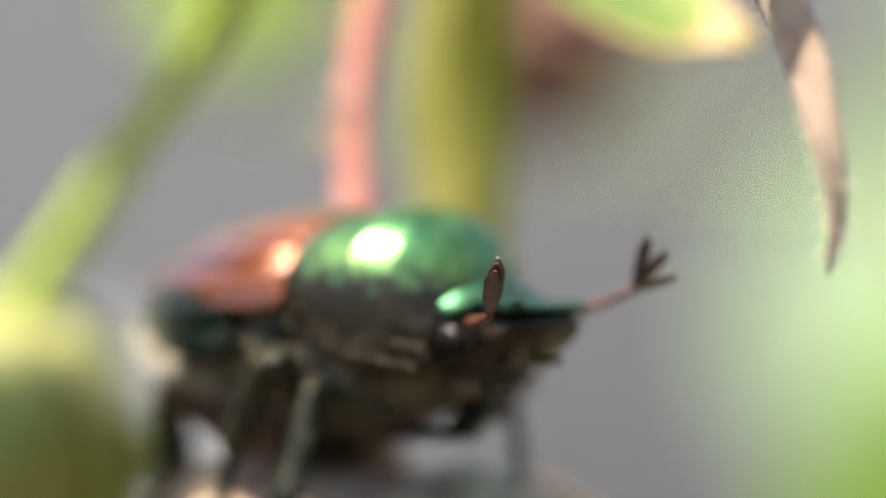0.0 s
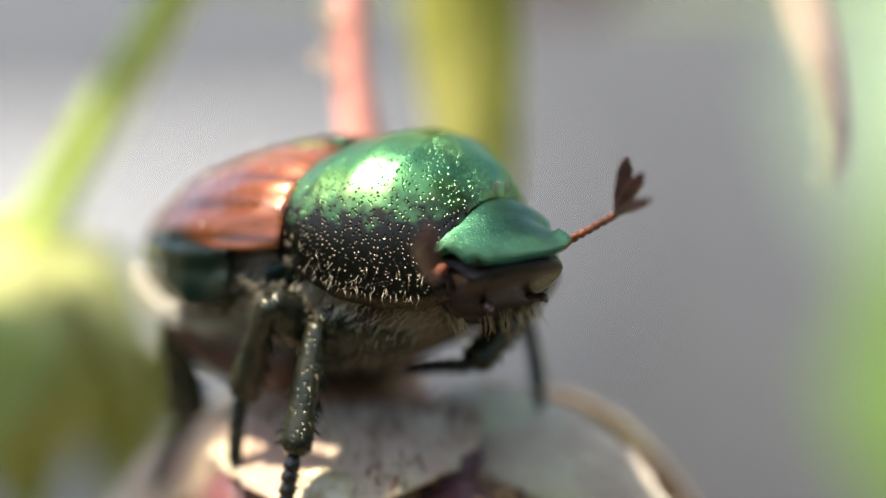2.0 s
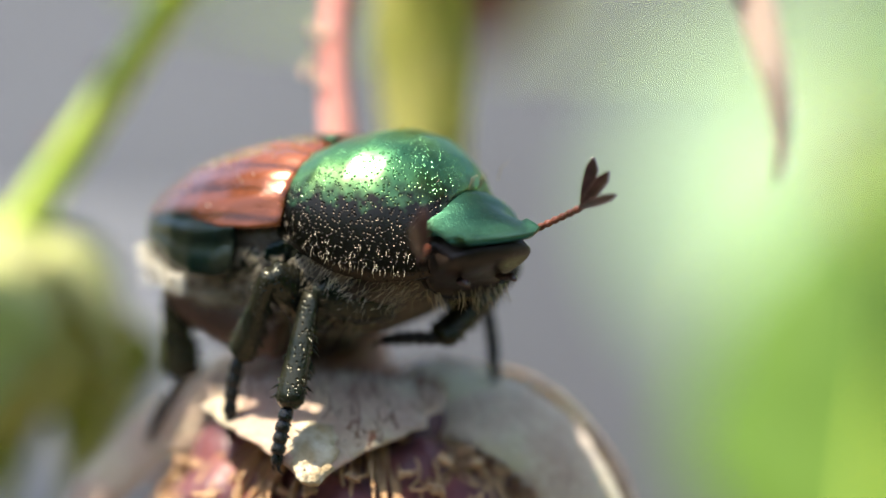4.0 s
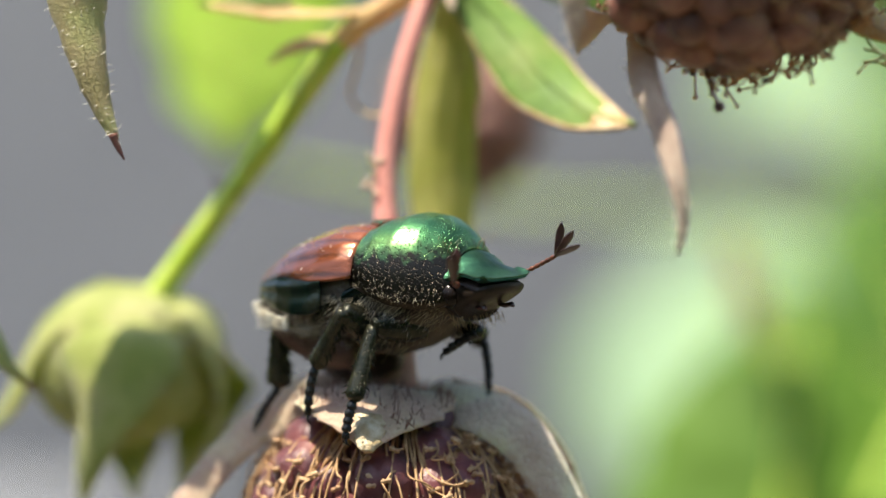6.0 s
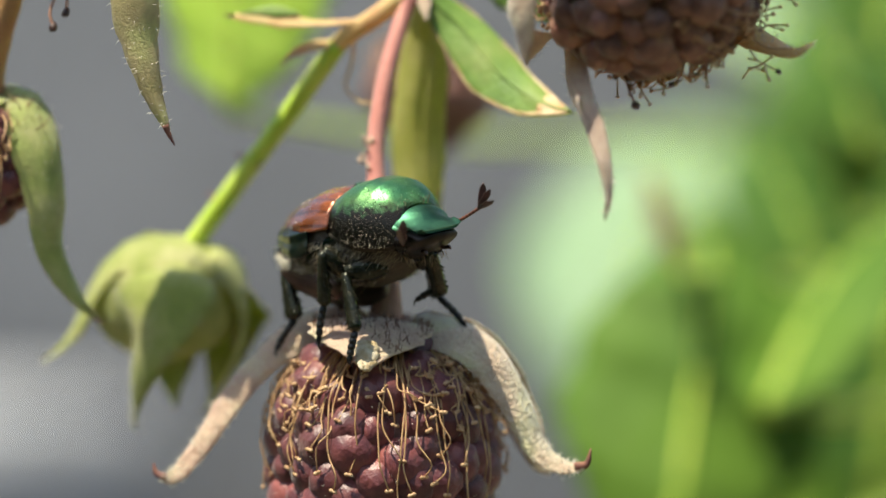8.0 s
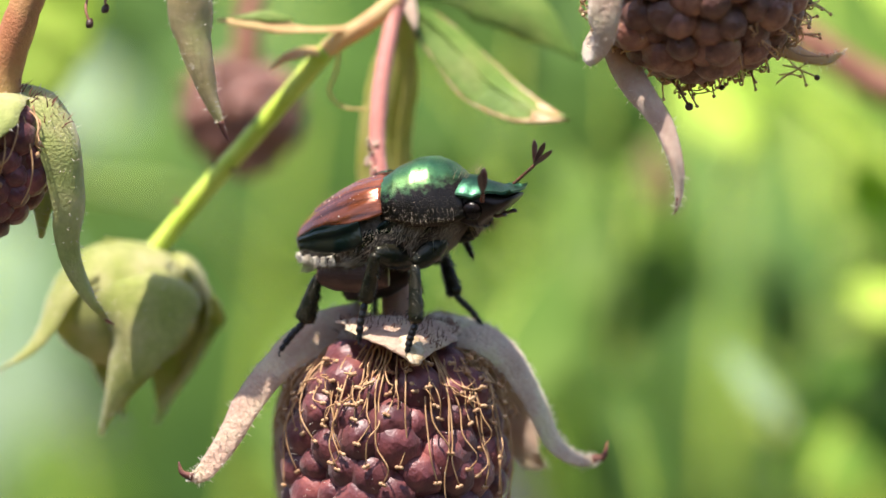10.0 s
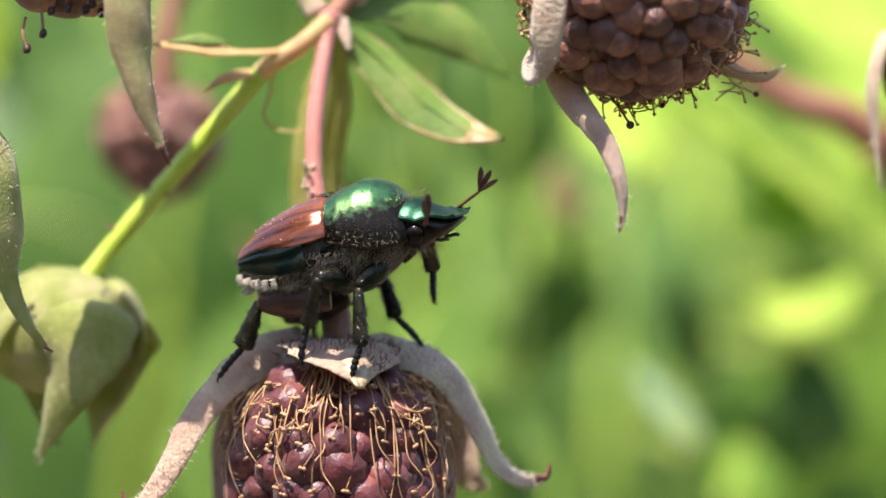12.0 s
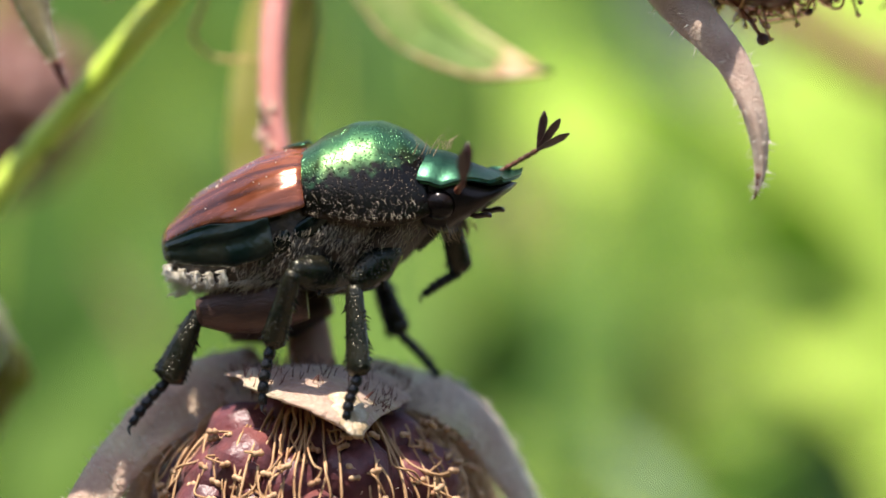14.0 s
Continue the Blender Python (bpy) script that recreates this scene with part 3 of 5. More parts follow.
def main_berry():
    e = thing("raspberry_fruit", "dull purple unripe raspberry with withered stamens, hanging from a pink stalk", "raspberry", group="raspberries")
    profile = [(-0.9, 2.6), (-1.7, 3.65), (-3.0, 4.65), (-4.5, 5.15), (-6.4, 5.4), (-8.2, 5.2), (-9.8, 4.5), (-11.0, 3.2), (-12, 1.4)]
    berry_body(e, profile, 1.06, 7, -11.6, 215, (1.8, 8.2))
    berry_fuzz(e, profile, 260, 91)
    # the flat calyx from which the sepals spread
    dome, n = [], 28
    faces = []
    for i, (r, z) in enumerate([(0.3, 0.16), (0.8, 0.1), (1.6, 0.06), (2.4, -0.1), (3.0, -0.5), (3.2, -0.85), (2.4, -0.95), (0.3, -0.9)]):
        for j in range(n):
            a = 6.2832 * j / n
            q = 1 + 0.06 * noise.noise(Vector((math.cos(a) * 2, math.sin(a) * 2, i)))
            dome.append(Vector((r * q * math.cos(a), r * q * math.sin(a), z + 0.12 * noise.noise(Vector((math.cos(a) * 3, math.sin(a) * 3, 9))))))
    for i in range(7):
        faces += [(i * n + j, (i + 1) * n + j, (i + 1) * n + (j + 1) % n, i * n + (j + 1) % n) for j in range(n)]
    cal = build("calyx", (dome, faces), SEPAL, e)
    tagged(build("calyx_bristle", fuzz_on((dome, faces), 260, 0.5, 0.027, 3, lambda p, q: q.z > 0.2, True), BRISTLE, cal), kind="stuff")
    # front sepal, broken short and torn
    front = blade([(0.1, -1.2, 0.12), (0.25, -2.6, 0.05), (0.7, -4.2, -0.75), (1.1, -5.2, -1.75)], [(0, 2.5), (0.3, 2.9), (0.55, 2.5), (0.8, 1.2), (0.93, 0.6), (1, 0.35)], (0, 0.1, 1), 0.3, 0.1, 24, 12, 0.14, 0.25, 0.0, 31)
    f = build("sepal", front, SEPAL, e, "broken sepal with a pale torn tip")
    tagged(build("sepal_bristle", fuzz_on(front, 260, 0.45, 0.025, 8, lambda p, q: q.z > 0.3 and p.y > -4.2, True), BRISTLE, f), kind="stuff")
    torn = blade([(0.75, -4.35, -0.72), (1.0, -4.9, -1.35), (1.15, -5.35, -1.95)], [(0, 0.5), (0.4, 0.56), (0.8, 0.4), (1, 0.2)], (0, 0.1, 1), 0.34, 0.1, 10, 8, 0.35, 0.2, 0.0, 5)
    build("torn_tip", torn, DEW, f, "pale torn sepal tip")
    # left and right sepals, arching out and down with curled tips
    sepal(e, [(-1.4, -0.6, 0.1), (-3.5, -1.3, -0.45), (-5.1, -2.0, -1.65), (-6.6, -2.7, -3.6), (-7.6, -3.6, -5.7), (-8.5, -4.1, -7.1), (-9.15, -4.3, -7.4)],
          [(0, 1.4), (0.2, 1.1), (0.4, 0.8), (0.6, 0.66), (0.8, 0.48), (0.92, 0.36), (1, 0.2)], (-0.15, -1.0, 0.6), SEPAL, 0.25,
          ([(-9.0, -4.25, -7.4), (-9.5, -4.33, -7.2), (-9.66, -4.34, -6.7)], 0.2), 2, 800, label="pinkish downy sepal arching down, with a dark curled tip")
    sepal(e, [(1.4, -0.4, 0.1), (3.7, -0.8, -0.3), (5.3, -0.6, -1.35), (6.6, -0.3, -3.3), (7.6, 0.0, -5.3), (8.6, 0.2, -6.1), (9.5, 0.3, -6.15)],
          [(0, 1.4), (0.2, 1.25), (0.4, 0.96), (0.6, 0.76), (0.8, 0.52), (0.92, 0.38), (1, 0.22)], (0.35, -0.6, 0.8), SEPAL_PALE, 0.2,
          ([(9.3, 0.28, -6.13), (9.85, 0.3, -5.95), (10.0, 0.28, -5.25)], 0.24), 3, 800, label="cream and pink downy sepal arching down, with a curled tip")
    sepal(e, [(-1.0, 1.4, 0.1), (-3.2, 3.4, -0.9), (-4.9, 4.4, -4.2), (-5.3, 4.3, -7.5), (-5.1, 4.0, -10.5)],
          [(0, 1.6), (0.3, 1.7), (0.6, 1.2), (0.85, 0.6), (1, 0.1)], (-0.4, 1, 0.6), SEPAL_PALE, 0.2, None, 4, 120, label="cream sepal hanging behind the berry")
    sepal(e, [(1.0, 1.4, 0.1), (3.4, 3.4, -0.9), (5.2, 4.2, -3.8), (6.2, 4.0, -5.9), (7.0, 3.7, -6.7)],
          [(0, 1.6), (0.3, 1.7), (0.6, 1.2), (0.85, 0.7), (1, 0.2)], (0.4, 1, 0.6), SEPAL_PALE, 0.2, None, 6, 100, label="cream sepal hanging behind the berry")
    # the stalk, thick and brown at the foot, pink above
    foot = tube([(0, 0, -0.3), (-0.05, 0.0, 0.6), (-0.3, 0.2, 2.2), (-0.6, 0.45, 3.8)], [(0, 0.95), (0.25, 0.76), (0.6, 0.7), (1, 0.6)], 12, 14, 0.06)
    ft = build("stalk_foot", foot, STEM_BASE, e, "brownish thickened foot of the stalk")
    tagged(build("stalk_fuzz", fuzz_on(foot, 160, 0.22, 0.014, 14), FUZZ, ft), kind="stuff")
    stalk = tube([(-0.58, 0.43, 3.6), (-1.0, 0.8, 6.0), (-1.35, 1.3, 8.4), (-1.3, 2.2, 11.5), (-0.95, 3.4, 14.5), (-0.8, 4.0, 15.9)], [(0, 0.56), (0.3, 0.42), (0.8, 0.4), (1, 0.56)], 12, 30, 0.06)
    st = build("stalk", stalk, STEM_RED, e, "pink hairy stalk")
    tagged(build("stalk_fuzz", fuzz_on(stalk, 420, 0.3, 0.014, 15), FUZZ, st), kind="stuff")
    rnd = random.Random(5)
    for _ in range(14):
        at = (-1.62 + rnd.uniform(-0.15, 0.5), 0.8 + rnd.uniform(-0.35, 0.2), 8.0 + rnd.uniform(-0.8, 0.7))
        build("dry_scrap", ball((rnd.uniform(0.06, 0.14), rnd.uniform(0.06, 0.12), rnd.uniform(0.08, 0.2)), at, 7, 5, 0.7), SEPAL_PALE, st, "pale dry scrap stuck to the stalk")
    return e


def right_berry():
    e = thing("raspberry_fruit", "brown-purple unripe raspberry seen end-on, with dark stamens", "raspberry", mm(13.4, -1.9, 16.9, -83, 0, 4), "raspberries")
    profile = [(-0.2, 4.1), (-1.2, 4.8), (-2.6, 5.2), (-4.2, 4.9), (-5.4, 4.0), (-6.4, 2.8), (-7.0, 1.6), (-7.3, 0.7)]
    berry_body(e, profile, 0.82, 17, -7.2, 240, (1.5, 7.4), True, BROWN_DRUPELET)
    inv = e.matrix_basis.inverted()

    def to(p):
        return tuple((inv @ (Vector(p) * MM)) / MM)

    def way(v):
        return tuple(inv.to_3x3() @ Vector(v))

    rot = lambda ps: [to(p) for p in ps]
    sepal(e, rot([(11.2, -1.9, 14.2), (10.0, -3.6, 12.8), (10.5, -5.3, 11.4), (11.35, -6.4, 10.2), (12.05, -7.0, 9.2), (12.65, -7.3, 7.6), (12.85, -7.1, 6.2), (12.75, -6.93, 5.4)]),
          [(0, 0.8), (0.25, 0.72), (0.45, 0.56), (0.6, 0.44), (0.75, 0.31), (0.88, 0.17), (1, 0.05)], way((-0.25, -1, -0.2)), SEPAL_GREY, 0.4, (rot([(12.84, -7.05, 6.0), (12.8, -6.98, 5.7), (12.7, -6.93, 5.25)]), 0.12), 9, 260, label="grey-pink downy sepal hanging from the berry")
    sepal(e, rot([(11.6, -1.9, 15.6), (9.2, -3.2, 13.6), (8.8, -6.0, 12.7), (9.1, -8.6, 13.2), (9.4, -9.2, 16.0), (10.0, -9.0, 19.2)]),
          [(0, 0.9), (0.3, 0.8), (0.6, 0.75), (0.85, 0.8), (1, 0.3)], way((-0.4, -1, 0.1)), SEPAL_PALE, 0.25, None, 10, 220, label="cream downy sepal curled up beside the berry")
    sepal(e, rot([(14.6, -1.7, 15.0), (17.0, -1.8, 13.9), (18.3, -1.6, 13.2), (19.5, -1.9, 12.8), (20.4, -2.0, 13.15)]),
          [(0, 1.0), (0.3, 0.85), (0.6, 0.5), (0.85, 0.3), (1, 0.08)], way((0.1, -0.6, 0.8)), STEM_ORANGE, 0.3, None, 11, 120, label="orange-tan sepal pointing away from the berry")
    sepal(e, rot([(13.6, -1.7, 17.8), (15.4, -1.8, 20.6), (16.5, -2.0, 22.0)]), [(0, 1.2), (0.5, 1.2), (1, 0.2)], way((0, 0.6, 0.8)), SEPAL_PALE, 0.2, None, 12, 60)
    # loose stamens that hang free under and beside the berry
    rnd = random.Random(9)
    for k in range(26):
        if k < 13:
            x = 11.6 + k * 0.42 + rnd.uniform(-0.15, 0.15)
            a, y = (x, -2.9 - rnd.random() * 1.6, 11.9 + 0.07 * (x - 13.2) ** 2), -3.8 - rnd.random()
            b = (x + rnd.uniform(-0.2, 0.5), y, a[2] - rnd.uniform(0.6, 1.7))
        else:
            z = 11.6 + (k - 13) * 0.42
            a = (17.9 - 0.05 * (z - 15) ** 2, -1.6 - rnd.random(), z)
            b = (a[0] + rnd.uniform(0.8, 1.9), a[1] - 0.4, z + rnd.uniform(-1.0, 0.8))
        c = tuple((p + q) / 2 + rnd.uniform(-0.25, 0.25) for p, q in zip(a, b))
        st = build("stamen", tube(rot([a, c, b]), 0.042, 5, 8), STAMEN, e)
        build("anther", ball((0.09, 0.09, 0.12) if k % 8 else (0.14, 0.14, 0.18), to(b), 7, 5, 0.3), ANTHER if k % 8 else ANTHER_DARK, st)
    st = build("stamen", tube(rot([(12.4, -3.8, 11.6), (12.8, -4.5, 11.0), (13.2, -4.8, 10.35)]), 0.06, 6, 8), CANE, e)
    build("anther", ball((0.2, 0.2, 0.26), to((13.26, -4.83, 10.25)), 8, 6), ANTHER_DARK, st)
    build("stalk", tube(rot([(12.9, -2.0, 16.5), (13.0, 3.5, 17.0), (10.0, 7.5, 19.0), (5.0, 8.6, 22.5)]), [(0, 0.8), (0.3, 0.55), (1, 0.6)], 10, 18, 0.05), STEM_RED, e)
    return e


def top_left_berry():
    e = thing("raspberry_fruit", "dark withered raspberry with a long hanging sepal", "raspberry", mm(-11.9, -4.0, 21.6, -30, 8, 0), "raspberries")
    profile = [(-0.4, 3.0), (-1.4, 3.9), (-3.0, 4.3), (-4.6, 3.9), (-5.8, 2.8), (-6.6, 1.2)]
    berry_body(e, profile, 0.95, 27, -6.4, 36, (1.4, 4.5), True, BROWN_DRUPELET)
    inv = e.matrix_basis.inverted()
    rot = lambda ps: [tuple((inv @ (Vector(p) * MM)) / MM) for p in ps]
    way = lambda v: tuple(inv.to_3x3() @ Vector(v))
    sepal(e, rot([(-11.0, -4.4, 21.2), (-9.6, -7.2, 19.4), (-9.3, -8.4, 15.0), (-9.0, -8.3, 12.4), (-8.4, -8.1, 10.2), (-7.75, -7.85, 8.6)]),
          [(0, 1.0), (0.3, 1.2), (0.5, 1.05), (0.7, 0.62), (0.9, 0.3), (1, 0.14)], way((0.5, -1, 0.2)), SEPAL_TAN, 0.3, (rot([(-7.85, -7.9, 8.8), (-7.7, -7.82, 8.4), (-7.45, -7.7, 7.9)]), 0.17), 13, 200, label="olive-tan sepal hanging down to a dark point")
    rnd = random.Random(12)
    for k in range(8):
        a = (-14.2 + k * 0.62, -7.0 + rnd.random(), 15.4 - 0.1 * (k - 4) ** 2 + 0.8)
        b = (a[0] + rnd.uniform(-0.3, 0.4), a[1] - 0.5, a[2] - rnd.uniform(0.8, 1.8))
        c = tuple((p + q) / 2 + rnd.uniform(-0.2, 0.2) for p, q in zip(a, b))
        st = build("stamen", tube(rot([a, c, b]), 0.07, 5, 8), CANE, e)
        build("anther", ball((0.2, 0.18, 0.26), rot([b])[0], 7, 5, 0.3), ANTHER_DARK, st)
    build("stalk", tube(rot([(-11.9, -4.0, 21.4), (-11.6, -1.0, 24.5), (-9.0, 4.0, 28.0)]), [(0, 0.7), (1, 0.6)], 10, 14, 0.05), STEM_RED, e)
    return e


def left_berry():
    e = thing("raspberry_fruit", "small dark raspberry under green sepals with red bristles", "raspberry", mm(-18.2, -5.4, 9.7, 4, 6, 0), "raspberries")
    profile = [(-0.6, 2.0), (-1.4, 2.5), (-2.8, 2.7), (-4.2, 2.4), (-5.4, 1.6), (-6.0, 0.7)]
    berry_body(e, profile, 0.72, 37, -5.9, 34, (2.0, 5.5), True)
    inv = e.matrix_basis.inverted()
    rot = lambda ps: [tuple((inv @ (Vector(p) * MM)) / MM) for p in ps]
    way = lambda v: tuple(inv.to_3x3() @ Vector(v))
    s = [sepal(e, rot([(-18.0, -5.4, 10.0), (-16.2, -5.8, 9.5), (-15.1, -6.0, 7.6), (-14.75, -5.7, 5.2), (-14.8, -5.1, 3.0), (-14.1, -4.0, 0.9), (-13.4, -3.2, -0.25)]),
               [(0, 1.2), (0.25, 1.35), (0.5, 0.95), (0.75, 0.6), (0.92, 0.25), (1, 0.07)], way((0.7, -0.8, 0.5)), SEPAL_GREEN, 0.35, (rot([(-13.7, -3.5, 0.25), (-13.4, -3.15, -0.25), (-13.05, -2.9, -0.5)]), 0.15), 14, 160, label="green sepal drawn down into a dark curved tip"),
         sepal(e, rot([(-18.2, -5.5, 10.0), (-18.6, -7.6, 9.2), (-19.8, -8.6, 7.4), (-21.4, -9.0, 5.4)]), [(0, 1.3), (0.4, 1.7), (0.75, 1.1), (1, 0.1)], way((-0.2, -0.8, 0.7)), SEPAL_GREEN, 0.25, None, 15, 100),
         sepal(e, rot([(-17.8, -5.0, 10.0), (-16.8, -3.6, 8.8), (-16.4, -2.8, 6.0), (-16.6, -2.8, 3.4)]), [(0, 1.2), (0.4, 1.4), (0.75, 0.8), (1, 0.1)], way((0.6, 0.7, 0.5)), SEPAL_GREEN, 0.25, None, 16, 80),
         sepal(e, rot([(-18.6, -5.0, 10.0), (-20.2, -4.2, 8.8), (-21.2, -3.8, 6.0), (-21.6, -4.0, 3.4)]), [(0, 1.2), (0.4, 1.4), (0.75, 0.8), (1, 0.1)], way((-0.7, 0.5, 0.5)), SEPAL_GREEN, 0.25, None, 18, 60)]
    rnd = random.Random(3)
    roots = []
    for k in range(40):
        u = rnd.random()
        p = (-17.8 + 2.4 * u + rnd.uniform(-0.5, 0.4), -5.6 - 0.3 * u + rnd.uniform(-0.6, 0.9), 10.1 - 1.6 * u * u - 2.4 * max(0, u - 0.75))
        roots.append((rot([p])[0], way((0.5 + rnd.uniform(-0.6, 0.6), -0.4, 1 - 0.5 * u))))
    tagged(build("sepal_bristle", hairs(roots, 0.7, 0.04, 0.2, 6), BRISTLE, s[0]), kind="stuff")
    build("dry_scrap", ball((0.3, 0.22, 0.45), rot([(-14.8, -5.0, 6.9)])[0], 9, 7, 0.6), DEW, s[0], "pale dry scrap on the sepal")
    build("stalk", tube(rot([(-18.2, -5.4, 9.6), (-18.0, -5.7, 11.2), (-17.1, -6.0, 14.2), (-15.6, -5.0, 19.5), (-13.0, -1.0, 26.0)]), [(0, 0.95), (0.2, 0.8), (1, 0.8)], 10, 18, 0.06), STEM_RUST, e, "orange-red stalk")
    return e


def bud():
    e = thing("fruit_bud", "pale green closed raspberry bud with folded sepals", "bud", mm(-12.9, 4.5, 2.0))
    build("bud_heart", ball((3.7, 3.4, 3.1), (-0.7, 0.4, -1.5), 24, 16, 0.06), BUD_GREEN, e)
    inv = e.matrix_basis.inverted()
    rot = lambda ps: [tuple((inv @ (Vector(p) * MM)) / MM) for p in ps]
    folds = [  # path from the stalk over the shoulder to the point, half width, outer side
        ([(-12.8, 4.0, 1.5), (-12.4, 2.6, 1.9), (-12.1, 1.0, 1.4), (-12.6, 0.4, -0.8), (-13.6, 1.7, -3.4), (-14.45, 3.4, -5.8)], 2.7, (0.1, -0.7, 0.8)),
        ([(-13.2, 4.5, 1.9), (-14.5, 4.4, 2.9), (-16.0, 3.9, 2.3), (-16.9, 3.4, 0.8), (-17.8, 3.1, -1.5), (-19.4, 3.3, -2.8)], 2.5, (-0.7, -0.3, 0.8)),
        ([(-13.0, 4.9, 1.9), (-13.6, 6.2, 3.1), (-14.2, 7.4, 2.4), (-14.5, 8.0, 0.5), (-14.2, 7.4, -3.0), (-13.8, 6.8, -5.0)], 2.9, (-0.2, 0.8, 0.8)),
        ([(-12.5, 4.6, 1.9), (-11.3, 4.9, 3.0), (-10.2, 5.3, 2.5), (-9.7, 5.8, 1.0), (-10.6, 6.9, -2.2), (-12.2, 6.6, -5.2)], 2.1, (0.8, 0.1, 0.7)),
        ([(-12.7, 4.9, 1.9), (-11.8, 6.2, 1.9), (-11.3, 7.2, 1.0), (-11.0, 8.4, 0.0), (-11.6, 7.8, -3.0), (-12.0, 7.0, -5.0)], 2.7, (0.3, 0.8, 0.7))]
    for k, (line, w, outer) in enumerate(folds):
        sepal(e, rot(line), [(0, 0.8), (0.2, w * 0.78), (0.4, w), (0.58, w * 0.84), (0.76, w * 0.46), (0.9, w * 0.17), (1, 0.05)], outer, BUD_GREEN, 0.3, None, 40 + k, 160, label="pale green folded sepal")
    stem = tube(rot([(-12.95, 4.4, 1.5), (-12.2, 4.9, 3.2), (-10.1, 4.75, 5.9), (-7.4, 3.95, 9.0), (-5.2, 3.3, 11.6), (-4.05, 3.0, 12.95)]), [(0, 0.6), (0.1, 0.5), (1, 0.46)], 10, 24, 0.05)
    s = build("stalk", stem, STEM_GREEN, e, "yellow-green stalk with small prickles")
    tagged(build("stalk_fuzz", fuzz_on(stem, 120, 0.35, 0.02, 51), FUZZ, s), kind="stuff")
    for k, p in enumerate([(-9.3, 4.2, 7.4), (-8.6, 4.1, 7.1), (-10.9, 4.7, 5.4), (-7.6, 3.7, 9.3)]):
        build("prickle", hairs([(rot([p])[0], (-1 if k % 2 == 0 else 1, -0.4, 0.5))], 0.5, 0.12, 0.1, k), BRISTLE, s)
    up = tube(rot([(-4.2, 3.05, 12.8), (-3.5, 3.0, 13.45), (-2.2, 3.1, 14.3), (-0.8, 3.7, 15.6)]), [(0, 0.46), (0.5, 0.46), (1, 0.46)], 10, 12, 0.05)
    build("stalk_head", up, STEM_ORANGE, e, "orange upper end of the stalk")
    return e


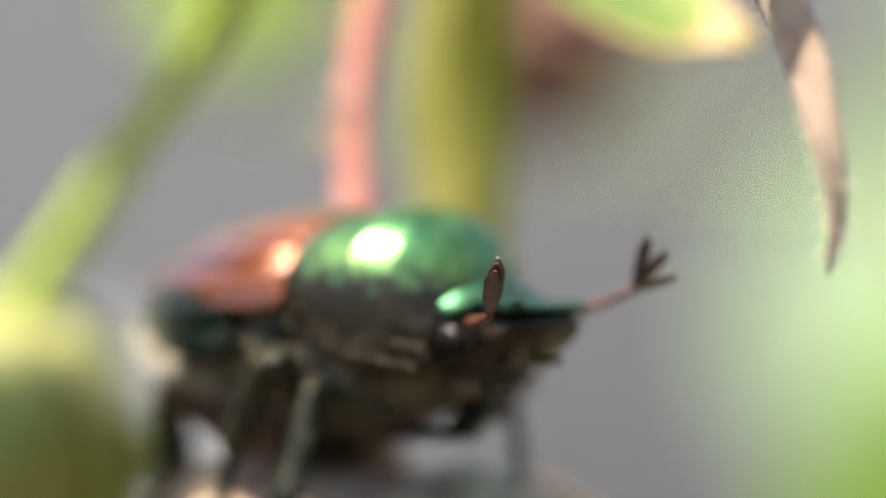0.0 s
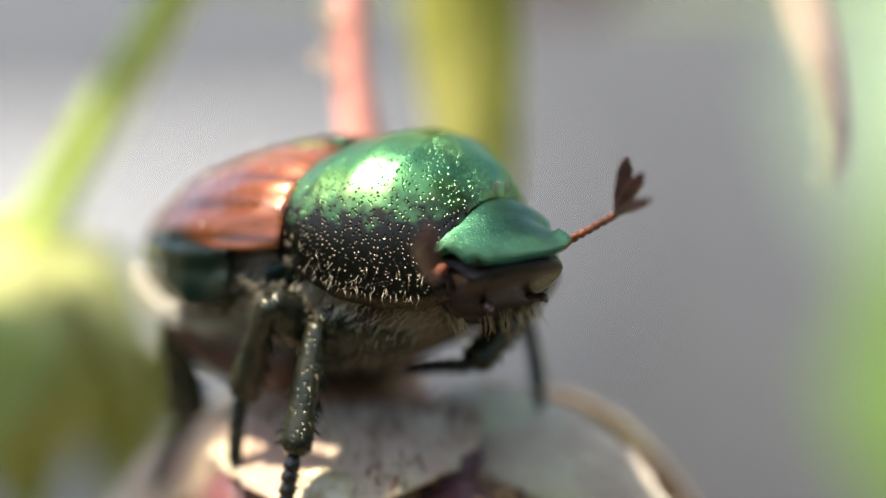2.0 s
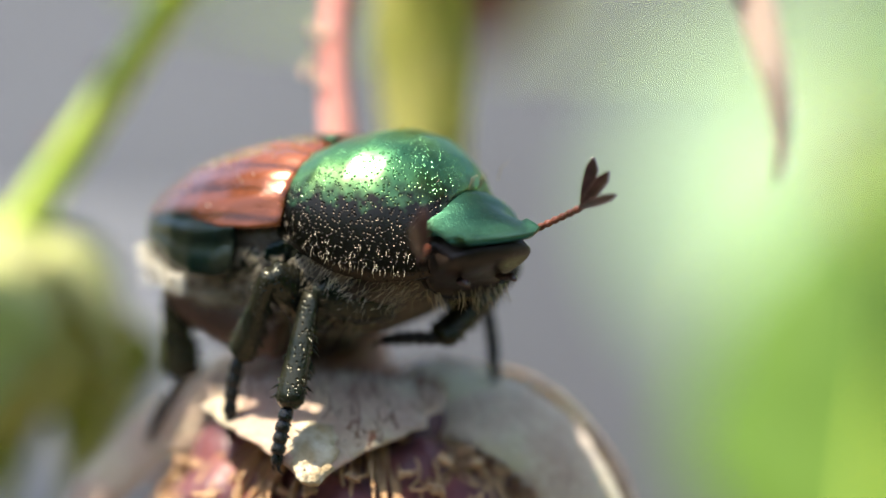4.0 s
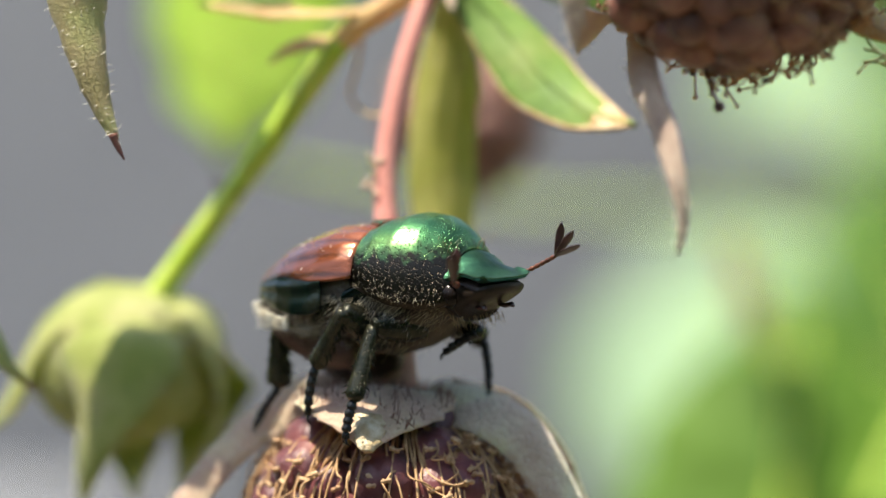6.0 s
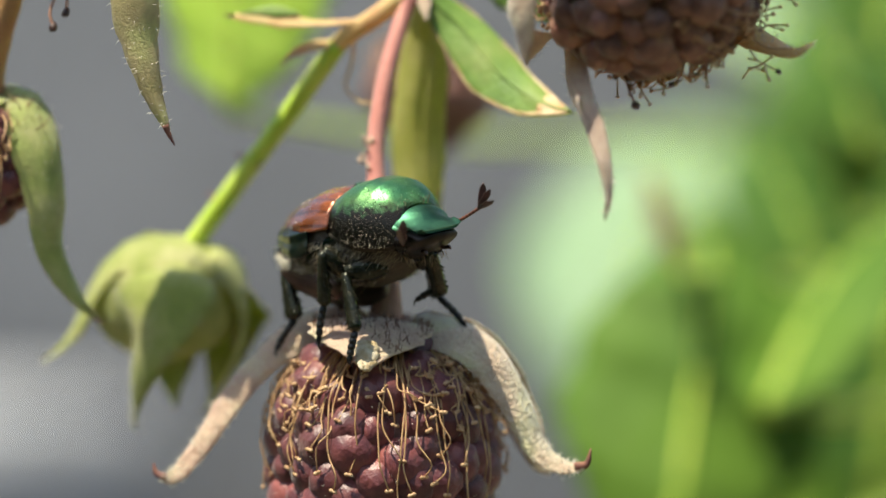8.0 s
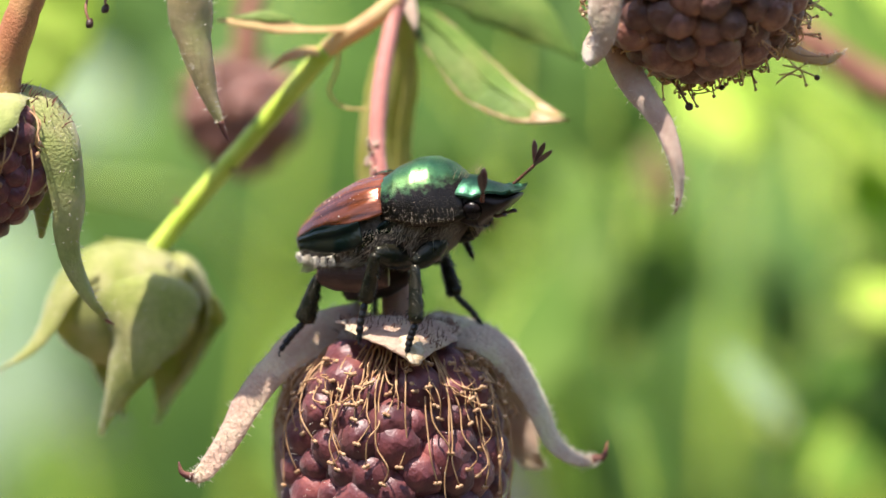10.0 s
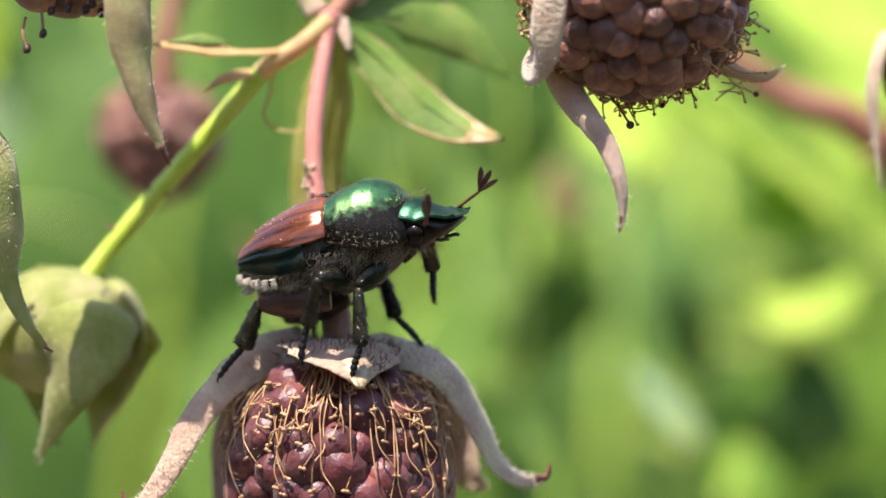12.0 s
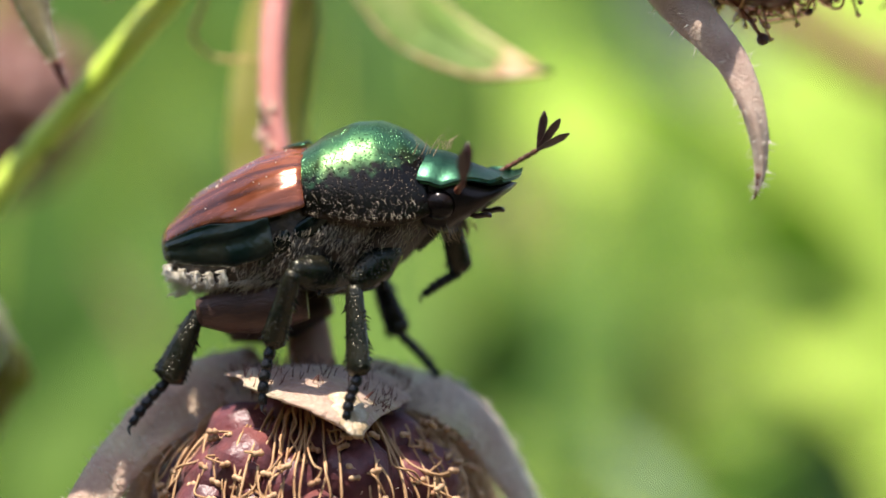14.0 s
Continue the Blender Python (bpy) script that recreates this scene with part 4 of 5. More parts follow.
def node_leaves():
    """The joint from which the stalks part, with its bracts and two leaflets."""
    e = thing("bramble_shoot", "reddish bramble shoot with small bracts and drying leaflets", "shoot")
    shoot = tube([(-0.8, 4.0, 15.6), (0.0, 4.9, 16.9), (1.4, 6.2, 19.0), (5.0, 8.6, 22.5), (12, 12, 30), (30, 30, 60), (90, 60, -120), (120, 70, -625)], [(0, 0.46), (0.2, 0.55), (1, 3.5)], 10, 60, 0.05)
    build("shoot_stem", shoot, CANE, e, "dark red shoot stem")
    build("bract", blade([(-2.4, 3.0, 14.1), (-5.0, 2.0, 13.9), (-7.0, 1.5, 14.15), (-9.2, 1.15, 14.1)], [(0, 0.22), (0.35, 0.22), (0.55, 0.62), (0.75, 0.5), (1, 0.05)], (0.1, -0.7, 0.7), 0.14, 0.2, 18, 6, 0.1, 0.1), STEM_ORANGE, e, "orange-edged pointed bract")
    build("bract_blade", blade([(-5.6, 1.85, 14.3), (-7.0, 1.4, 14.42), (-8.4, 1.2, 14.25)], [(0, 0.1), (0.4, 0.34), (1, 0.04)], (0.1, -0.9, 0.4), 0.1, 0.1, 10, 6), LEAF, e)
    build("bract", blade([(-4.2, 3.0, 13.0), (-5.1, 2.4, 12.85), (-6.0, 2.1, 12.5), (-6.7, 2.2, 11.95)], [(0, 0.35), (0.5, 0.35), (1, 0.06)], (0.1, -0.7, 0.7), 0.16, 0.2, 14, 6, 0.1, 0.1), STEM_ORANGE, e, "short orange bract")
    build("bract", blade([(-1.4, 4.4, 16.0), (-2.2, 4.6, 17.2), (-2.7, 4.8, 17.9)], [(0, 0.6), (0.5, 0.45), (1, 0.06)], (-0.4, -1, 0.3), 0.16, 0.2, 12, 6, 0.1), SEPAL_PALE, e)
    build("bract", blade([(-0.3, 4.0, 15.8), (0.0, 3.6, 14.9), (0.2, 3.4, 14.1)], [(0, 0.4), (0.5, 0.32), (1, 0.06)], (0.4, -1, 0.3), 0.16, 0.2, 12, 6, 0.1), SEPAL_PALE, e)
    build("bract", blade([(0.3, 5.3, 16.6), (1.2, 5.2, 17.6), (2.0, 5.3, 18.8)], [(0, 0.4), (0.5, 0.35), (1, 0.06)], (0.4, -1, 0.3), 0.16, 0.2, 12, 6, 0.1), SEPAL_PALE, e)
    build("tendril", tube([(-3.4, 3.4, 13.4), (-3.6, 3.5, 12.0), (-3.9, 3.6, 11.0), (-3.2, 3.4, 10.3), (-1.9, 2.4, 10.15)], [(0, 0.09), (1, 0.05)], 5, 16), STEM_ORANGE, e)
    a = [(-0.4, 4.2, 15.4), (1.4, 4.4, 14.0), (3.8, 3.9, 11.6), (6.0, 3.4, 10.4), (7.7, 3.0, 10.0)]
    w = [(0, 0.25), (0.15, 0.9), (0.45, 1.42), (0.7, 0.85), (0.85, 0.32), (1, 0.04)]
    lf = build("leaflet", blade(a, w, (0.35, -0.9, 0.5), 0.12, 0.12, 28, 10, 0.08, 0.15, 0.12, 3), LEAF, e, "green leaflet with dry brown edges")
    path = spline(a, 28)
    fr = frames(path, (0.35, -0.9, 0.5))
    for side in (-1, 1):
        pts = [p + s * side * lerp(w, k / 28) * 1.0 - u * (0.24 * lerp(w, k / 28)) for k, (p, (t, s, u)) in enumerate(zip(path, fr))]
        build("dry_edge", tube(pts[1:-1:2], [(0, 0.02), (0.5, 0.05), (0.7, 0.1), (0.85, 0.15), (1, 0.05)], 6, 30, 0.9), LEAF_EDGE, lf, "dry brown leaf edge")
    build("dry_point", blade([path[21], path[24], path[28]], [(0, 0.5), (0.4, 0.3), (1, 0.03)], (0.35, -0.9, 0.5), 0.2, 0.1, 10, 6, 0.3), LEAF_EDGE, lf, "dry pale leaf point")
    build("midrib", tube([p + u * 0.08 for p, (t, s, u) in zip(path, fr)][::4], [(0, 0.09), (1, 0.02)], 6, 20), LEAF, lf)
    b = [(-0.6, 4.8, 15.2), (-0.9, 5.6, 12.0), (-1.3, 6.2, 8.8), (-1.2, 6.6, 5.2), (-0.9, 6.8, 2.5)]
    build("leaflet", blade(b, [(0, 0.35), (0.25, 1.25), (0.6, 1.35), (0.85, 0.8), (1, 0.05)], (0.1, -1, 0.0), 0.12, 0.1, 22, 8, 0.08, 0.15, 0.3, 8), YELLOW_LEAF, e, "folded yellow-green leaflet hanging behind the stalk")
    build("leaflet_fold", blade([(p[0] + 0.75, p[1] - 0.35, p[2]) for p in b], [(0, 0.1), (0.25, 0.22), (0.6, 0.22), (1, 0.03)], (0.5, -1, 0.0), 0.12, 0.1, 18, 6), YELLOW_LEAF, e)
    build("leaflet", blade([(-0.2, 5.2, 16.0), (2.6, 6.4, 16.6), (5.5, 7.2, 15.4), (8, 7.6, 13.2)], [(0, 0.2), (0.4, 1.7), (0.7, 1.3), (1, 0.04)], (0.1, -1, 0.5), 0.12, 0.1, 22, 8, 0.08, 0.15, 0.1, 11), LEAF, e, "green leaflet in shade behind the joint")
    return e


def far_bits():
    c = thing("bramble_cane", "blurred red-brown bramble cane", "cane")
    build("cane_stem", tube([(10, 44, 25), (23.6, 40, 15.5), (32.4, 40, 10.2), (60, 44, -20), (95, 50, -200), (110, 60, -625)], [(0, 0.8), (0.3, 1.0), (1, 3.0)], 10, 40, 0.06), CANE, c)
    for k, p in enumerate([(21, 40.2, 17.3), (26.5, 39.2, 13.6), (30, 39.3, 11.8), (34, 39.4, 9.2), (41, 39.6, 2.6)]):
        build("thorn", hairs([(p, (0.5 if k % 2 else -0.6, -0.5, 0.4 if k % 2 else -0.5))], 1.8, 0.35, 0.1, k), STEM_RUST, c, "short rust-brown thorn")
    w = thing("raspberry_fruit", "withered brown raspberry far behind", "raspberry", mm(-11.2, 34, 14.3), "raspberries")
    berry_body(w, [(-0.4, 2.5), (-1.5, 3.4), (-3, 3.7), (-4.4, 3.0), (-5.4, 1.4)], 0.95, 57, -5.2, 8, (1.0, 3.0), True, BROWN_DRUPELET)
    build("stalk", tube([(0, 0, -0.5), (0.5, 1, 5), (4, 4, 12)], [(0, 0.8), (1, 0.5)], 8, 10), CANE, w)
    s = thing("fruit_bud", "tan raspberry calyx on a brown stalk", "bud", mm(27.1, 5, 15.5))
    for k, (deg, end) in enumerate([(190, -7.5), (-70, -6.5), (50, -6.0)]):
        a = radians(deg)
        p = lambda r, z: (r * math.cos(a), r * math.sin(a), z)
        sepal(s, [p(0.2, 0.2), p(1.3, -0.2), p(1.9, -2.5), p(1.6, -5), p(1.2, end)], [(0, 0.5), (0.3, 0.9), (0.6, 0.8), (1, 0.06)], (math.cos(a), math.sin(a), 0.7), SEPAL_PALE, 0.3, None, 70 + k, 60)
    build("bud_heart", ball((1.2, 1.2, 1.9), (0, 0, -2.0), 12, 8, 0.1), CORE, s)
    build("stalk", tube([(0, 0, 0), (0.2, 0.5, 3), (1.5, 4, 9)], [(0, 0.5), (1, 0.4)], 8, 10), STEM_ORANGE, s)


main_berry()
right_berry()
top_left_berry()
left_berry()
bud()
node_leaves()
far_bits()

# ---- the beetle: x ahead, y to its left, z up, round the middle of its body ----
WING_W = [(-5.31, 1.35), (-5.08, 1.72), (-4.53, 2.05), (-3.7, 2.5), (-2.78, 2.85), (-1.86, 3.0), (-0.94, 2.92), (-0.25, 2.65)]
WING_T = [(-5.31, 0.85), (-4.99, 1.1), (-3.98, 1.75), (-2.78, 2.15), (-1.68, 2.42), (-0.76, 2.42), (-0.25, 2.3)]
WING_L = [(-5.31, 0.03), (-4.16, -0.22), (-2.78, -0.48), (-1.86, -0.46), (-0.94, -0.14), (-0.25, 0.2)]
NECK_W = [(-0.4, 2.5), (0.32, 2.68), (1.22, 2.62), (2.12, 2.28), (2.84, 1.75), (3.24, 1.35)]
NECK_T = [(-0.4, 2.3), (0.32, 2.6), (1.22, 2.75), (1.94, 2.62), (2.57, 2.22), (3.02, 1.7), (3.24, 1.4)]
NECK_L = [(-0.4, 0.45), (0.32, 0.2), (1.22, -0.15), (2.12, -0.35), (2.84, -0.35), (3.24, -0.25)]
BODY_FAT = [(-5.2, 0.98), (-3.0, 0.98), (-1.9, 0.9)]
BODY_MID = [(-5.18, -0.42), (-3.7, -0.62), (-2.42, -0.46), (-1.5, 0.23)]
BODY_B = [(-5.18, -0.3), (-4.81, -0.85), (-4.16, -1.35), (-2.78, -1.77), (-1.4, -1.95), (-0.31, -2.3), (0.8, -2.05), (1.66, -1.65), (2.7, -0.85)]


def shell(x0, x1, a0, a1, wide, high, low, segs=26, turns=16, ribs=0.0, ribn=9, thick=0.12, proud=0.0, ease=0.8, lip=0.0, cut0=((0, 0),), cut1=((0, 0),)):
    """A vaulted shell with thickness: a0 to a1 are degrees from the crest, below 0 on the right side."""
    outer, inner = [], []
    for i in range(segs + 1):
        x = x0 + (x1 - x0) * i / segs
        w, t, l = lerp(wide, x), lerp(high, x), lerp(low, x)
        for j in range(turns + 1):
            b0, b1 = a0 + lerp(cut0, x), a1 + lerp(cut1, x)
            a = radians(b0 + (b1 - b0) * j / turns)
            s, c = math.sin(a), math.cos(a)
            k = 1 + proud / 3 + ribs * math.cos(ribn * 2 * a) * (1 if abs(a) > 0.08 else 0)
            edge = lip if i in (0, segs) else 0.0
            y = math.copysign(abs(s) ** 0.88, s) * w * (k + edge)
            z = l + (t - l) * math.copysign(abs(c) ** ease, c) * (k + edge)
            outer.append(Vector((x, y, z)))
            inner.append(Vector((x, y * (1 - thick / w), z - thick * max(0.0, c))))
    n, m = turns + 1, (segs + 1) * (turns + 1)
    faces = []
    for i in range(segs):
        for j in range(turns):
            a, b, c, d = i * n + j, i * n + j + 1, (i + 1) * n + j + 1, (i + 1) * n + j
            faces += [(a, b, c, d), (m + d, m + c, m + b, m + a)]
        faces += [(i * n, (i + 1) * n, m + (i + 1) * n, m + i * n), (m + i * n + turns, m + (i + 1) * n + turns, (i + 1) * n + turns, i * n + turns)]
    for j in range(turns):
        faces += [(j + 1, j, m + j, m + j + 1), (segs * n + j, segs * n + j + 1, m + segs * n + j + 1, m + segs * n + j)]
    return outer + inner, faces


def beetle_body():
    verts, faces, n, segs = [], [], 24, 44
    for i in range(segs + 1):
        x = -5.15 + 7.8 * i / segs
        w = lerp(WING_W, x) * lerp(BODY_FAT, x) if x < -0.25 else lerp(NECK_W, x) * 0.9
        top = (lerp(WING_T, x) if x < -0.25 else lerp(NECK_T, x)) - 0.5
        bot = lerp(BODY_B, x)
        step = 0.05 * math.cos(x * 7.5) if x < -0.6 else 0
        mid = min(lerp(BODY_MID, x), top - 0.1)
        for j in range(n):
            a = 6.2832 * j / n
            h = (top - mid) if math.sin(a) > 0 else (mid - bot)
            verts.append(Vector((x, w * math.copysign(abs(math.cos(a)) ** 0.9, math.cos(a)) * (1 + step * 0.4), mid + h * math.sin(a) * (1 + step))))
    for i in range(segs):
        faces += [(i * n + j, (i + 1) * n + j, (i + 1) * n + (j + 1) % n, i * n + (j + 1) % n) for j in range(n)]
    faces += [tuple(range(n)), tuple(reversed(range(segs * n, segs * n + n)))]
    return verts, [tuple(reversed(f)) for f in faces]


def on_body(x, up, side):
    """A place on the underbody: up is the sine round it, below 0 on the lower half."""
    w = lerp(WING_W, x) * lerp(BODY_FAT, x) if x < -0.25 else lerp(NECK_W, x) * 0.9
    mid, bot = lerp(BODY_MID, x), lerp(BODY_B, x)
    return Vector((x, side * w * (1 - up * up) ** 0.45, mid + (mid - bot) * up))


def head_shape():
    verts, faces, n, segs = [], [], 24, 16
    for i in range(segs + 1):
        x = -0.25 + 2.5 * i / segs
        w = lerp([(-0.25, 1.02), (0.3, 1.1), (0.8, 1.0), (1.3, 0.95), (2.0, 0.93), (2.25, 0.82)], x)
        t = lerp([(-0.25, 0.8), (0.4, 0.76), (1.2, 0.55), (1.9, 0.4), (2.25, 0.36)], x)
        b = lerp([(-0.25, -0.8), (0.4, -1.0), (1.0, -1.04), (1.6, -0.86), (2.25, -0.52)], x)
        for j in range(n):
            a = 6.2832 * j / n
            c, s = math.cos(a), math.sin(a)
            y = w * math.copysign(abs(c) ** 0.65, c)
            z = (t + b) / 2 + (t - b) / 2 * math.copysign(abs(s) ** 0.75, s)
            verts.append(Vector((x - 0.9 * max(0, x - 0.8) * (t - z) / 1.2, y * (1 - 0.3 * max(0, (t - z) / (t - b) - 0.5)), z)))
    for i in range(segs):
        faces += [(i * n + j, i * n + (j + 1) % n, (i + 1) * n + (j + 1) % n, (i + 1) * n + j) for j in range(n)]
    faces += [tuple(reversed(range(n))), tuple(range(segs * n, segs * n + n))]
    return verts, [tuple(reversed(f)) for f in faces]


def grown(shape, k=1.18):
    return [Vector(v) * k for v in shape[0]], shape[1]


def plate_shape():
    """The flat green face plate with its raised front rim."""
    verts, n, segs = [], 17, 18
    low = []
    for i in range(segs + 1):
        x = -0.3 + 2.62 * i / segs
        w = lerp([(-0.3, 1.22), (0.3, 1.3), (0.75, 1.14), (1.3, 1.04), (2.0, 1.0), (2.25, 0.92), (2.32, 0.86)], x)
        t = lerp([(-0.3, 1.04), (0.4, 1.0), (1.2, 0.71), (1.8, 0.5), (2.12, 0.48), (2.25, 0.56), (2.32, 0.58)], x)
        vault = lerp([(-0.3, 1.0), (0.7, 0.95), (1.15, 0.4), (1.7, 0.05), (2.32, 0.0)], x)
        for j in range(n):
            c = 2 * j / (n - 1) - 1
            side = (1 - vault) * c + vault * math.sin(1.05 * c) / math.sin(1.05)
            drop = vault * 0.6 * (1 - math.cos(1.05 * c)) / (1 - math.cos(1.05))
            rim = 0.1 * max(0, abs(c) - 0.85) / 0.15 * (1 if x > 1.3 else 0)
            p = Vector((x - 0.1 * c * c * (1 if x > 2 else 0), w * side, t - drop + rim))
            verts.append(p)
            low.append(p + Vector((-0.02, -0.08 * c, -0.1)))
    m, faces = len(verts), []
    for i in range(segs):
        for j in range(n - 1):
            a, b, c, d = i * n + j, i * n + j + 1, (i + 1) * n + j + 1, (i + 1) * n + j
            faces += [(d, c, b, a), (m + a, m + b, m + c, m + d)]
        faces += [(i * n, (i + 1) * n, m + (i + 1) * n, m + i * n), (m + i * n + n - 1, m + (i + 1) * n + n - 1, (i + 1) * n + n - 1, i * n + n - 1)]
    for j in range(n - 1):
        faces += [(j + 1, j, m + j, m + j + 1), (segs * n + j, segs * n + j + 1, m + segs * n + j + 1, m + segs * n + j)]
    return verts + low, faces


def limb(length, profile, flat=1.0, n=10, spines=0, seed=0, bend=0.0, side=1):
    """A leg segment along +x; profile: half width along it; flat: thickness over width."""
    verts, faces, segs = [], [], 16
    for i in range(segs + 1):
        u = i / segs
        r = lerp(profile, u)
        for j in range(n):
            a = 6.2832 * j / n
            verts.append(Vector((u * length, r * flat * math.cos(a), r * math.sin(a) + bend * math.sin(u * 3.14))))
    for i in range(segs):
        faces += [(i * n + j, i * n + (j + 1) % n, (i + 1) * n + (j + 1) % n, (i + 1) * n + j) for j in range(n)]
    faces += [tuple(reversed(range(n))), tuple(range(segs * n, segs * n + n))]
    faces = [tuple(reversed(f)) for f in faces]
    rnd = random.Random(seed)
    roots = []
    for k in range(spines):
        u = 0.2 + 0.78 * (k + rnd.random() * 0.6) / spines
        a = rnd.choice((1.57, -1.57, 1.2, -1.2, 0.6, -0.6, 2.4, -2.4))
        r = lerp(profile, u)
        roots.append(((u * length, r * flat * math.cos(a) * 0.9, r * math.sin(a) * 0.9), (0.7, flat * math.cos(a), math.sin(a))))
    shape = (verts, faces)
    return merge(shape, hairs(roots, 0.24, 0.04, 0.1, seed)) if roots else shape


def foot_shape(length, seed):
    """Five-jointed foot with two claws, along +x, curving down at the end."""
    parts = []
    for k in range(5):
        a, b = k * length * 0.18, (k + 1) * length * 0.18 + 0.03
        z0, z1 = -0.05 * k * k * length / 9, -0.05 * (k + 1) ** 2 * length / 9
        r = 0.19 if k < 4 else 0.15
        parts.append(tube([(a, 0, z0), ((a + b) / 2, 0, (z0 + z1) / 2), (b, 0, z1)], [(0, r * 0.65), (0.7, r), (1, r * 0.85)], 8, 5))
        if k < 4:
            parts.append(hairs([((b, 0.08, z1 - 0.05), (0.6, 0.4, -0.8)), ((b, -0.08, z1 - 0.05), (0.6, -0.4, -0.8))], 0.2, 0.035, 0.1, seed + k))
    e, z = length * 0.9, -0.05 * 25 * length / 9
    for s in (-1, 1):
        parts.append(tube([(e, 0.04 * s, z), (e + length * 0.1, 0.13 * s, z - 0.03), (e + length * 0.15, 0.16 * s, z - 0.2)], [(0, 0.06), (1, 0.015)], 6, 6))
    return merge(*parts)


HIP = {"front": (1.75, 0.95, -1.25), "middle": (0.1, 1.15, -1.75), "hind": (-1.2, 1.35, -2.3)}
SEG = {"front": (1.95, 2.7, 1.45), "middle": (2.3, 2.5, 1.9), "hind": (3.35, 2.35, 1.8)}
JOINTED = {}


def make_beetle():
    rnd = random.Random(31)
    e = thing("beetle", "metallic green scarab beetle with copper wing cases and white tufts", "beetle")
    build("underbody", beetle_body(), BELLY, e, "downy grey-brown underbody")
    for side in (1, -1):
        w = build("wing_case", shell(-5.31, -0.3, 2 * side, 70 * side, WING_W, WING_T, WING_L, 30, 44, 0.006, 11, cut1=((-5.31, 0), (-3.3, 0), (-0.3, 14 * side))), COPPER, e, "ribbed copper-brown wing case")
        build("wing_case_edge", shell(-5.28, -1.4, 70 * side, 93 * side, WING_W, WING_T, WING_L, 30, 24, 0.01, 16, proud=0.05, cut0=((-5.31, 0), (-3.3, 0), (-0.3, 14 * side)), cut1=((-5.31, 2 * side), (-1.4, 0))), RIM, w, "glossy dark ribbed edge")
    # tiny pale specks scattered over the right wing case
    for k in range(16):
        x, a = rnd.uniform(-4.2, -0.9), radians(rnd.uniform(15, 68))
        w, t, l = lerp(WING_W, x), lerp(WING_T, x), lerp(WING_L, x)
        r = rnd.uniform(0.02, 0.04)
        build("dust_speck", ball((r, r, r * 0.8), (x, -(math.sin(a) ** 0.88) * w * 1.008, l + (t - l) * math.cos(a) ** 0.8 * 1.008), 6, 4, 0.4), TUFT, e, "tiny pale speck")
    scut = blade([(-0.45, 0, 2.5), (-0.9, 0, 2.52), (-1.35, 0, 2.47)], [(0, 0.55), (0.5, 0.42), (1, 0.05)], (0, 0, 1), 0.08, 0.15, 8, 6)
    build("scutellum", scut, PLATE, e, "small green shield plate")
    build("pronotum", shell(-0.45, 3.18, -93, 93, NECK_W, NECK_T, NECK_L, 32, 56, thick=0.16, lip=0.012), GREEN, e, "domed metallic green neck shield, finely pitted, with shade painted on its flanks")
    rnd = random.Random(2)
    roots = []
    for side in (1, -1):
        for k in range(80):
            x = rnd.uniform(-0.4, 2.8)
            w, l = lerp(NECK_W, x), lerp(NECK_L, x)
            z = l + 0.6 * rnd.random() ** 2.5
            roots.append(((x, side * w * 0.985, z), (0.3 + rnd.uniform(-0.5, 0.5), side * 0.5, -0.9 + rnd.uniform(-0.3, 0.3))))
    tagged(build("neck_hair", hairs(roots, 0.28, 0.0045, 0.4, 5), CHEST, e, "pale bristly hair"), kind="stuff")
    roots = []
    for side in (1, -1):
        for k in range(700):
            x = rnd.uniform(-2.8, 2.6)
            p = on_body(x, -rnd.uniform(0.1, 0.97), side)
            roots.append((p, (-0.5 + rnd.uniform(-0.6, 0.6), side * 0.6, -0.8 + rnd.uniform(-0.4, 0.4))))
    tagged(build("chest_hair", hairs(roots, 0.42, 0.007, 0.5, 6), CHEST, e, "pale fuzzy chest hair"), kind="stuff")
    # shiny side plates between the wing cases and the legs
    for side in (1, -1):
        for a, b, w, mat in (((0.35, -0.02), (-2.1, -0.42), 0.3, RIM), ((0.5, -0.4), (-1.6, -0.78), 0.36, BRONZE), ((2.2, -0.35), (0.8, -0.62), 0.3, BRONZE)):
            line = [on_body(a[0] + (b[0] - a[0]) * u, a[1] + (b[1] - a[1]) * u, side) + Vector((0, side * 0.05, 0)) for u in (0, 0.33, 0.66, 1)]
            build("side_plate", blade(line, [(0, 0.1), (0.2, w), (0.7, w * 0.9), (1, 0.1)], (0, side, -0.3), 0.1, 0.2, 14, 6), mat, e, "dark glossy side plate")
    for side in (1, -1):
        roots = []
        for k in range(700):
            p = on_body(rnd.uniform(-5.1, -1.9), -rnd.uniform(0.55, 0.97), side)
            roots.append((p, (-0.8 + rnd.uniform(-0.4, 0.4), side * 0.7, -0.4 + rnd.uniform(-0.4, 0.4))))
        tagged(build("belly_down", hairs(roots, 0.4, 0.011, 0.4, 45), CHEST, e, "pale tan belly down"), kind="stuff")
        roots = []
        for k in range(380):
            p = on_body(rnd.uniform(-5.1, -4.35), -rnd.uniform(0.2, 0.9), side)
            roots.append((p, (-0.7 + rnd.uniform(-0.4, 0.4), side * 0.8, -0.3 + rnd.uniform(-0.4, 0.4))))
        tagged(build("flank_down", hairs(roots, 0.36, 0.014, 0.4, 46), TUFT, e, "cream flank down"), kind="stuff")
